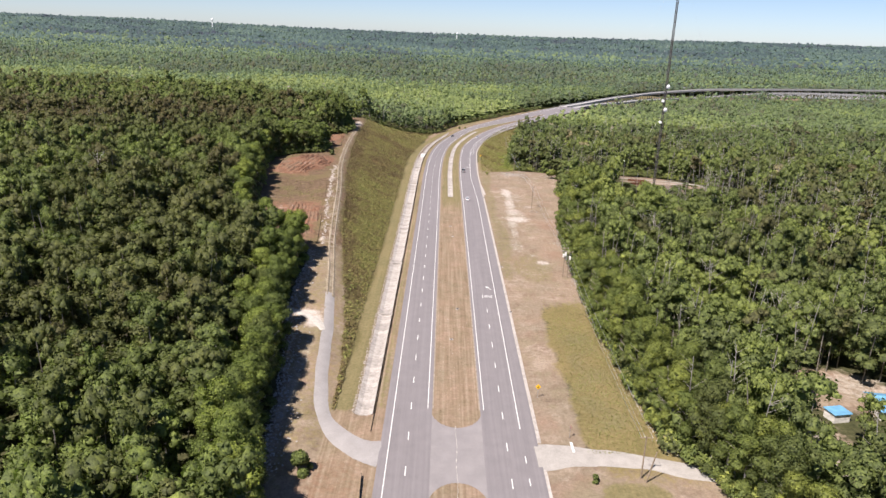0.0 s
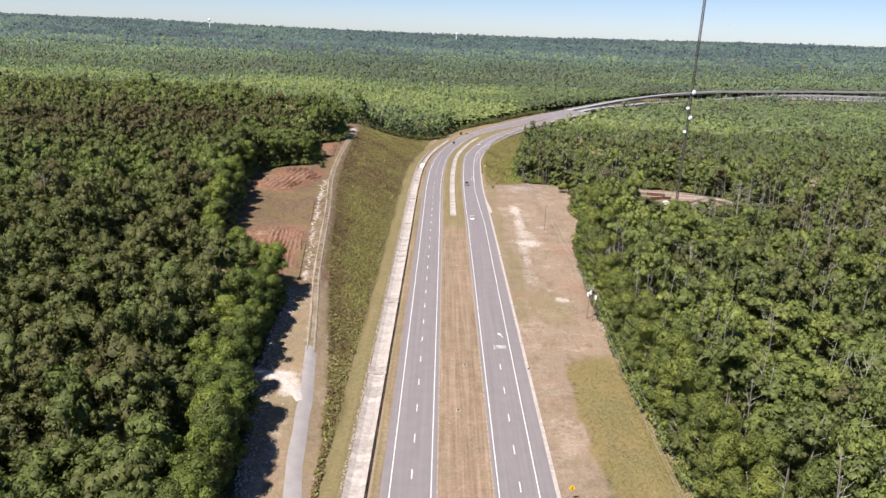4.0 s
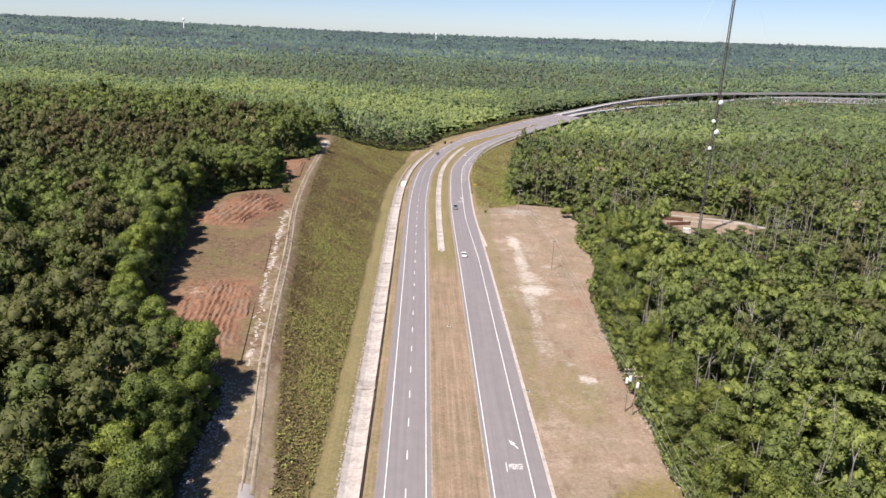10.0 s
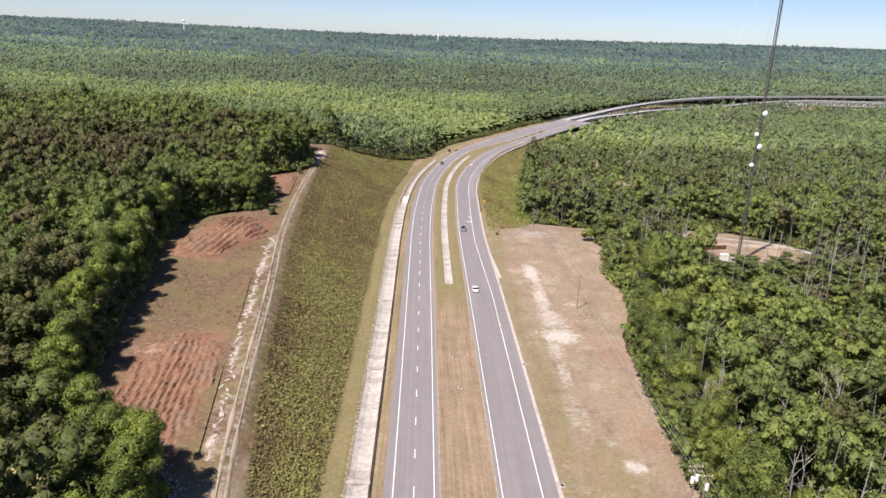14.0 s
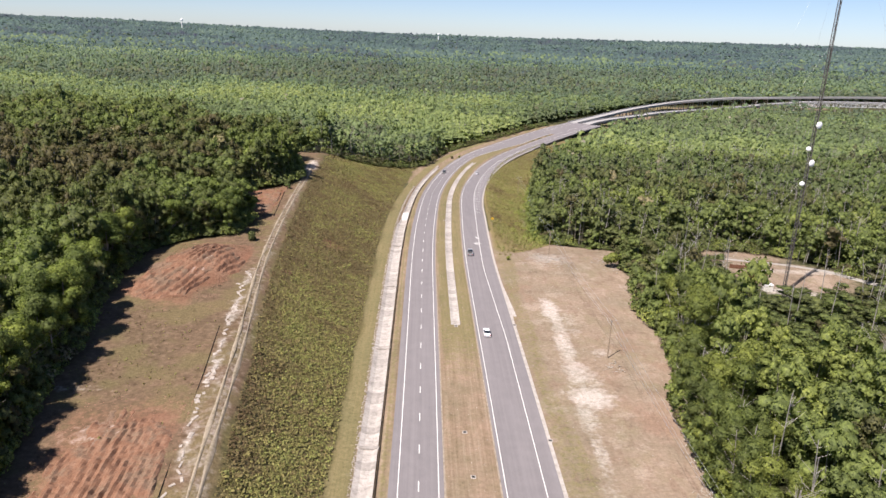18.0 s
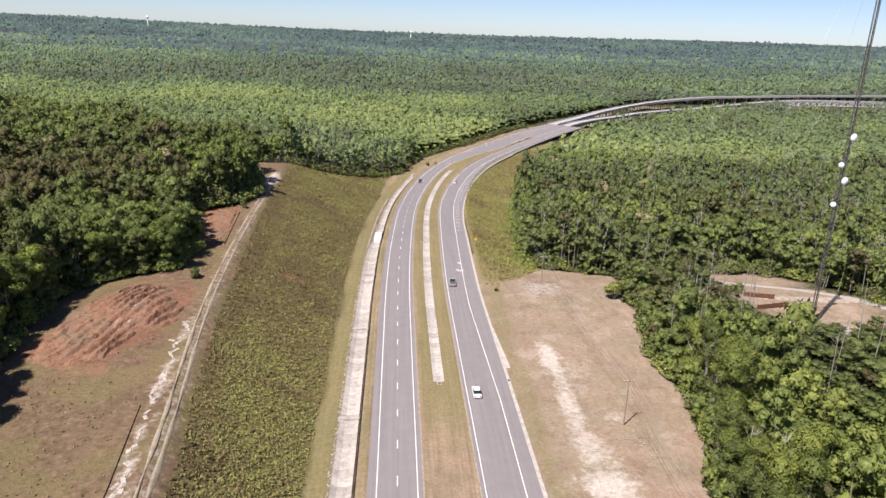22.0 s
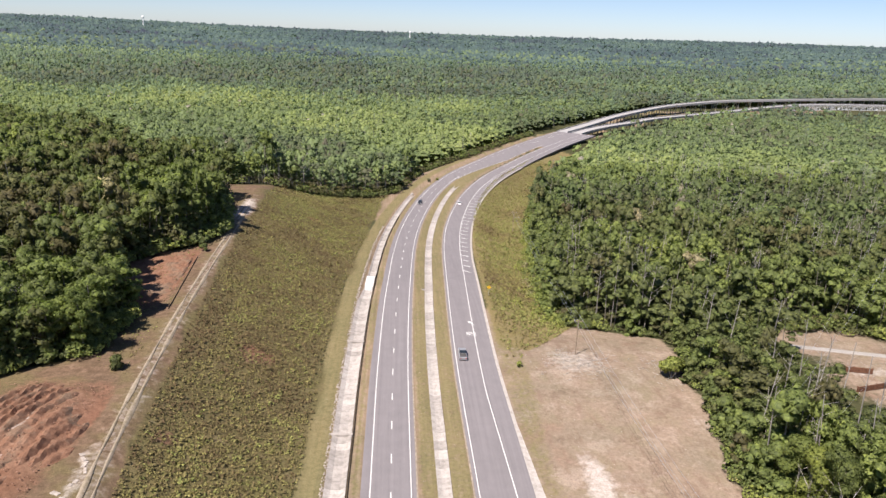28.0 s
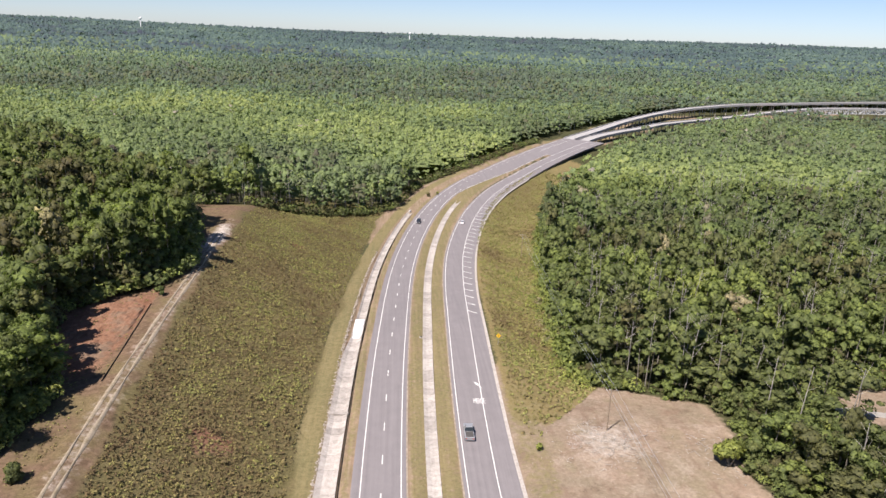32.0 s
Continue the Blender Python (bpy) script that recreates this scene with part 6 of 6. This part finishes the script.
wk = waves(wx, wy, 0.13, 5) + rng.normal(0, 0.5, len(wy)) > 0.15
tufts("slope_shrubs", wx[wk], wy[wk], 0.75, 9, 0.5 + 0.3 * waves(wx[wk], wy[wk], 0.5, 3), "knee-high shrubs dotted over the cut slope", 1.0, 0.55, 0.3)
# scattered weeds over the bare field on the crest
fy = rng.uniform(226, 470, 3000)
fx = lerp(fy, EDGE_L) + rng.uniform(0, 1, len(fy)) * (lerp(fy, FENCE_L) - lerp(fy, EDGE_L))
fk = (waves(fx, fy, 0.22, 3) + rng.normal(0, 0.5, len(fy)) > 0.1) & ((np.abs(fy - 342) > 26) & (np.abs(fy - 250) > 22) | (rng.random(len(fy)) < 0.06))
tufts("field_weeds", fx[fk], fy[fk], 0.27, 6, 0.45 + 0.25 * waves(fx[fk], fy[fk], 0.4, 5), "low dry weeds dotted over the bare field")
# scrub on the bank beyond the bare clearing
by = rng.uniform(400, 756, 20000)
bs = np.interp(by, LINE[:, 1], STA)
bx = np.array([at(s, 32.0).x for s in bs]) + rng.uniform(0, 1, len(by)) ** 0.8 * (lerp(by, EDGE_R) + 3 - np.array([at(s, 32.0).x for s in bs]))
keep = (line_coords(bx, by)[0] > 31.5) & (by > 402 + 1.35 * np.clip(bx - 27, 0, 40) * (by < 440))
tufts("bank_weeds", bx[keep], by[keep], 0.5, 6, 0.58 + 0.3 * waves(bx[keep], by[keep], 0.12, 2) + 0.2 * waves(bx[keep], by[keep], 0.5, 4), "green scrub over the road bank")
zy = rng.uniform(428, 560, 420)
zx = lerp(zy, EDGE_R) - np.abs(rng.normal(0, 4.0, len(zy))) + 1.5
tufts("bank_shrubs", zx, zy, 1.5, 34, np.clip(rng.normal(0.72, 0.12, len(zy)), 0, 0.95), "bright green shrubs below the woods edge", 1.2, 0.7, 0.16, "leaves")
# weeds at the feet of the woods and in the rough strip on the right
ry = rng.uniform(119, 222, 8600)
rx = 31 + 14.5 * rng.random(len(ry)) ** 0.8
rk = ry < 186 + 0.4 * (rx - 30) + rng.normal(0, 11, len(ry)) + 6 * mottle(rx, ry, 8, 53)
rx, ry = rx[rk], ry[rk]
tufts("edge_weeds", rx, ry, 0.19, 4, 0.66 + 0.25 * waves(rx, ry, 0.3, 2), "rough dry weeds along the woods edge")
vy = rng.uniform(560, 900, 380)
vx = lerp(vy, EDGE_L) - rng.uniform(-1.5, 4, len(vy))
vk = line_coords(vx, vy)[0] < -6
tufts("thicket", vx[vk], vy[vk], 2.8, 40, np.clip(rng.normal(0.3, 0.12, int(vk.sum())), 0, 1), "leafy thicket at the woods edge", 1.6, 0.8, 0.2, "leaves")
uy = rng.uniform(432, 695, 600)
ux = lerp(uy, EDGE_R) + rng.uniform(-1, 4, len(uy))
tufts("thicket", ux, uy, 3.0, 50, np.full(len(ux), 0.55), "leafy thicket at the woods edge", 1.6, 0.8, 0.17, "leaves")
oy = rng.uniform(440, 556, 320)
ox = lerp(oy, EDGE_L) - rng.uniform(-1, 4, len(oy))
tufts("thicket", ox, oy, 3.0, 50, np.full(len(ox), 0.42), "leafy thicket at the woods edge", 1.6, 0.8, 0.17, "leaves")
# brush round the glade of the mast
ga = rng.uniform(-0.4, 3.5, 260)
gbx, gby = 122 + 33 * np.cos(ga) + rng.normal(0, 2, 260), 405 + 30 * np.sin(ga) + rng.normal(0, 2, 260)
tufts("thicket", gbx, gby, 2.6, 80, np.clip(rng.normal(0.4, 0.14, 260), 0, 0.95), "leafy brush at the back of the glade", 1.6, 0.8, 0.14, "leaves")
# thickets that close the edges of the woods
ey = rng.uniform(90, 470, 1250)
ex = np.where((rng.random(len(ey)) < 0.52) | (ey < 240), lerp(ey, EDGE_R) + rng.uniform(-0.3, 4, len(ey)), lerp(ey, EDGE_L) - rng.uniform(-0.2, 3.5, len(ey)))
ek = ~((ex > 0) & (ey > 325) & (ey < 428) & (rng.random(len(ey)) < 0.65))
ex, ey = ex[ek], ey[ek]
tufts("thicket", ex, ey, 2.2, 95, np.clip(rng.normal(0.5, 0.14, len(ex)), 0, 0.95), "leafy thicket at the woods edge", 1.6, 0.75, 0.13, "leaves")
# undergrowth that reaches the ground along the edges
brush = [crown_quads(np.random.default_rng(800 + k), 170, 1.0, 0.5, 9, 0.05, -0.12, 0.25, 0.5, 5, (-0.2, 0.6)) for k in range(4)]
qy = rng.uniform(122, 640, 760)
plant("undergrowth", lerp(qy, EDGE_R) + rng.uniform(0.2, 5, len(qy)), qy, brush, 5.2, "leafy undergrowth at the foot of the woods", hvar=0.35)
qy = rng.uniform(236, 556, 420)
plant("undergrowth", lerp(qy, EDGE_L) - rng.uniform(0.6, 5, len(qy)), qy, brush, 5.2, "leafy undergrowth at the foot of the woods", hvar=0.35)
qa = rng.uniform(-0.3, 3.4, 130)
plant("undergrowth", 121 + 37 * np.cos(qa) + rng.normal(0, 1.5, 130), 407 + 31 * np.sin(qa) + rng.normal(0, 1.5, 130), brush, 4.6, "leafy undergrowth round the glade", hvar=0.3)


def bush(x, y, s, label, tint):
    e = thing("bush", x, y, gz(x, y), label, "bush", "single bushes")
    r = np.random.default_rng(int(abs(x) * 31 + y))
    q, qn = crown_quads(r, 1400, 1.9 * s, 1.5 * s, 6, 0.13 * s, 0.1)
    c = new("leaves", quads_mesh("leaves", q, "leaves", np.full(len(q), tint), qn))
    c.parent = e
    bm = bmesh.new()
    for k in range(4):
        a = k * 1.6
        rod(bm, (0, 0, -0.2), (math.cos(a) * 0.6 * s, math.sin(a) * 0.6 * s, 1.2 * s), 0.06 * s, 0.02 * s, 5)
    part("stems", bm, "bark", e)


for x_, y_, s_, tt in ((63.2, 392.5, 2.5, 0.75), (-59, 371, 1.4, 0.25), (-62, 448, 1.1, 0.3), (26.5, 398, 0.7, 0.8), (15.2, 661, 1.3, 0.99), (33, 96, 0.8, 0.6), (21, 668, 0.8, 0.9), (30.5, 110, 0.7, 0.4), (-24, 110, 1.8, 0.4)):
    bush(x_, y_, s_, "low leafy bush standing by itself", tt)


# ---------- bare dead trees among the living ----------
def dead_tree(r, h):
    e = thing("dead_tree", 0, 0, -60, "bare pale dead tree standing in the woods", "tree", "dead trees")
    bm = bmesh.new()
    a = Vector((0, 0, -0.4))
    lean = Vector((r.normal(0, 0.09), r.normal(0, 0.09), 1))
    rod(bm, a, lean * h * 0.55, 0.15, 0.1, 7)
    rod(bm, lean * h * 0.55, lean * h, 0.1, 0.03, 6)
    part("trunk", bm, "bare_wood", e)
    bm = bmesh.new()
    for k in range(11):
        f, q = r.uniform(0.4, 0.95), r.uniform(0, math.tau)
        p = lean * h * f
        L_ = h * (1.05 - f) * 0.55 + 0.8
        m_ = p + Vector((math.cos(q) * L_ * 0.6, math.sin(q) * L_ * 0.6, L_ * 0.55))
        rod(bm, p, m_, 0.04, 0.022, 5)
        for j in range(2):
            w = q + r.uniform(-0.8, 0.8)
            rod(bm, m_, m_ + Vector((math.cos(w) * L_ * 0.5, math.sin(w) * L_ * 0.5, L_ * 0.45)), 0.022, 0.008, 4)
    part("branchwork", bm, "bare_wood", e)
    return e


snags = [dead_tree(np.random.default_rng(900 + k), [16, 18, 14, 17][k]) for k in range(4)]
px2, py2 = grid_points(24, -260, 330, 95, 640)
sel = rng.permutation(np.where(((px2 > 40) | (rng.random(len(px2)) < 0.10)) & ~((px2 > 50) & (px2 < 112) & (py2 > 330) & (py2 < 425)))[0])[:100]
for j, i in enumerate(sel):
    m = pose(px2[i], py2[i], gz(px2[i], py2[i]), 0, 0, rng.uniform(0, 360)) @ Matrix.Diagonal((1, 1, rng.uniform(0.85, 1.2), 1))
    if j < 4:
        snags[j].matrix_world = m
    else:
        copy_thing(snags[j % 4], m @ Matrix.Diagonal((1 / snags[j % 4].scale.x, 1 / snags[j % 4].scale.y, 1 / snags[j % 4].scale.z, 1)))


# ---------- litter of branches and clods ----------
bm = bmesh.new()
r_ = random.Random(4)
for k in range(420):
    if k < 260:
        x_, y_ = 41.5 + r_.gauss(0, 4.2), 401 + r_.gauss(0, 4.0)
    elif k < 320:
        x_, y_ = 62 + r_.gauss(0, 3), 396 + r_.gauss(0, 5)
    elif k < 350:
        x_, y_ = 43.5 + r_.gauss(0, 1.2), 314 + r_.gauss(0, 1.6)
    elif k < 375:
        x_, y_ = 46.5 + r_.gauss(0, 1.5), 262 + r_.gauss(0, 2.5)
    else:
        x_, y_ = -33 + r_.gauss(0, 1.4), 140 + r_.gauss(0, 22)
    a, L_ = r_.uniform(0, math.tau), r_.uniform(0.4, 1.6)
    z_ = gz(x_, y_) + 0.08
    rod(bm, (x_, y_, z_), (x_ + math.cos(a) * L_, y_ + math.sin(a) * L_, z_ + r_.uniform(0, 0.25)), 0.05, 0.03, 4)
tagged(part("branch_litter", bm, "bare_wood", None), "pale cut branches scattered over bare soil", "branches", kind="stuff")


def clay_clod(r):
    c = CLAY[r.integers(0, 3)]
    x, y = c[0] + r.uniform(-0.9, 0.9) * c[2], c[1] + r.uniform(-0.9, 0.9) * c[3]
    x = min(x, float(lerp(y, CREST)) - 5)
    return x, y, gz(x, y) + (float(clay_rise(x, y)) + (0.4 if 318 < y < 366 else 0)) - 0.02


g = Nodes("clay_clods", 0.95, 0.05)
g.done(g.ramp(g.noise(1.2, 4), [(0.3, (0.18, 0.10, 0.068)), (0.7, (0.30, 0.18, 0.13))]))
v, f = rubble("clods", 3000, clay_clod, 0.06, 0.18, "", 8)
tagged(obj("clods", v, f, "clay_clods"), "clods of turned red clay", "clods", kind="stuff")


def light_soil(r):
    k = r.integers(0, 3)
    if k < 2:
        x, y = r.uniform(22, 56), r.uniform(215, 420)
    else:
        x, y = r.uniform(0.5, 9.5), r.uniform(134, 430)
    return x, y, gz(x, y) + 0.02


v, f = rubble("stones", 800, light_soil, 0.04, 0.12, "", 12)
tagged(obj("stones", v, f, "rock"), "pale stones scattered over the soil", "stones", kind="stuff")


def edge_debris(r):
    y = r.uniform(108, 232)
    x = float(lerp(y, EDGE_L)) + abs(r.normal(0, 2.2)) - 0.6
    return x, y, gz(x, y) + 0.03


v, f = rubble("debris", 1300, edge_debris, 0.08, 0.34, "", 21)
tagged(obj("debris", v, f, "pale_concrete"), "pale broken rubble along the shaded woods edge", "rubble", kind="stuff")


def cut_litter(r):
    y = r.uniform(119, 285)
    x = float(lerp(y, EDGE_R)) - abs(r.normal(0, 1.1)) + 0.5
    return x, y, gz(x, y) + 0.04


v, f = rubble("litter", 1500, cut_litter, 0.06, 0.22, "", 23)
tagged(obj("litter", v, f, "bare_wood"), "grey cut branches and chips along the woods edge", "litter", kind="stuff")


# ---------- vehicles ----------
def car(kind, x, y, z, turn, paint, label):
    e = thing("car", x, y, z + 0.06, label, "car", "vehicles on the road", turn)
    L_, W_, H_ = {"sedan": (4.7, 1.8, 1.42), "suv": (4.7, 1.9, 1.72), "pickup": (5.6, 1.98, 1.85)}[kind]
    # outline of the body from rear to front: along, height
    if kind == "sedan":
        low = [(-0.5, 0.72), (-0.36, 0.98), (0.2, 0.95), (0.46, 0.78), (0.5, 0.55)]
        cab = [(-0.36, 0.96), (-0.2, 1.40), (0.06, 1.42), (0.22, 0.95)]
    elif kind == "suv":
        low = [(-0.5, 0.85), (-0.48, 1.05), (0.2, 1.05), (0.46, 0.92), (0.5, 0.6)]
        cab = [(-0.48, 1.03), (-0.4, 1.68), (0.04, 1.72), (0.2, 1.04)]
    else:
        low = [(-0.5, 1.0), (-0.49, 1.05), (0.22, 1.08), (0.47, 1.0), (0.5, 0.6)]
        cab = [(-0.1, 1.06), (-0.06, 1.8), (0.12, 1.85), (0.24, 1.07)]

    def loft(outline, base, w0, w1):
        bm = bmesh.new()
        rings = []
        for s, h in outline:
            k = (h - base) / (H_ - base + 1e-6)
            w = w0 + (w1 - w0) * max(0, min(1, k))
            rings.append([bm.verts.new((-W_ / 2 * w0, s * L_, base)), bm.verts.new((-W_ / 2 * w, s * L_, h)), bm.verts.new((W_ / 2 * w, s * L_, h)), bm.verts.new((W_ / 2 * w0, s * L_, base))])
        for a, b in zip(rings, rings[1:]):
            for j in range(4):
                bm.faces.new((a[j], a[(j + 1) % 4], b[(j + 1) % 4], b[j]))
        bm.faces.new(rings[0][::-1])
        bm.faces.new(rings[-1])
        bmesh.ops.bevel(bm, geom=bm.edges[:], offset=0.05, segments=2, affect="EDGES")
        return bm

    part("body", loft(low, 0.28, 1.0, 0.92), paint, e)
    c = part("glasshouse", loft(cab, low[1][1] - 0.05, 0.93, 0.78), "dark_glass", e)
    bm = bmesh.new()
    s0, s1 = cab[1][0] * L_ + 0.05, cab[2][0] * L_ - 0.05
    box(bm, -W_ * 0.38, s0, H_ - 0.06, W_ * 0.38, s1, H_ + 0.02, 0.03)
    part("roof", bm, paint, e)
    if kind == "pickup":
        bm = bmesh.new()
        box(bm, -0.8, -0.48 * L_, 1.0, 0.8, -0.12 * L_, 1.07)
        part("load_bed", bm, "dark_steel", e)
    for sx in (-1, 1):
        for sy_ in (-0.31, 0.31):
            bm = bmesh.new()
            rod(bm, (sx * (W_ / 2 - 0.22), sy_ * L_, 0.33), (sx * (W_ / 2 + 0.01), sy_ * L_, 0.33), 0.33, 0.33, 14)
            w = part("wheel", bm, "rubber", e)
            bm = bmesh.new()
            rod(bm, (sx * (W_ / 2 + 0.0), sy_ * L_, 0.33), (sx * (W_ / 2 + 0.02), sy_ * L_, 0.33), 0.2, 0.2, 10)
            part("rim", bm, "steel", w)
        bm = bmesh.new()
        box(bm, sx * W_ * 0.36 - 0.16, -L_ / 2 - 0.02, 0.62, sx * W_ * 0.36 + 0.16, -L_ / 2 + 0.05, 0.78)
        part("tail_light", bm, "lamp_red", e)
        bm = bmesh.new()
        box(bm, sx * W_ * 0.36 - 0.16, L_ / 2 - 0.06, 0.56, sx * W_ * 0.36 + 0.16, L_ / 2 + 0.01, 0.7)
        part("headlight", bm, "white_paint", e)
    return e


def on_road(kind, y, off, paint, label, flip=0):
    s_ = sta_of_y(y)
    p = at(s_, off)
    car(kind, p.x, p.y, p.z, heading(s_) + flip, paint, label)


on_road("sedan", 332, 21.6, "car_white", "white saloon driving in the single lane")
on_road("pickup", 404, 21.2, "car_silver", "silver pickup driving in the single lane")
on_road("suv", 601, 2.0, "car_dark", "dark estate car on the two-lane carriageway", 180)
on_road("sedan", 606, 22.6, "car_white", "white saloon driving round the bend")
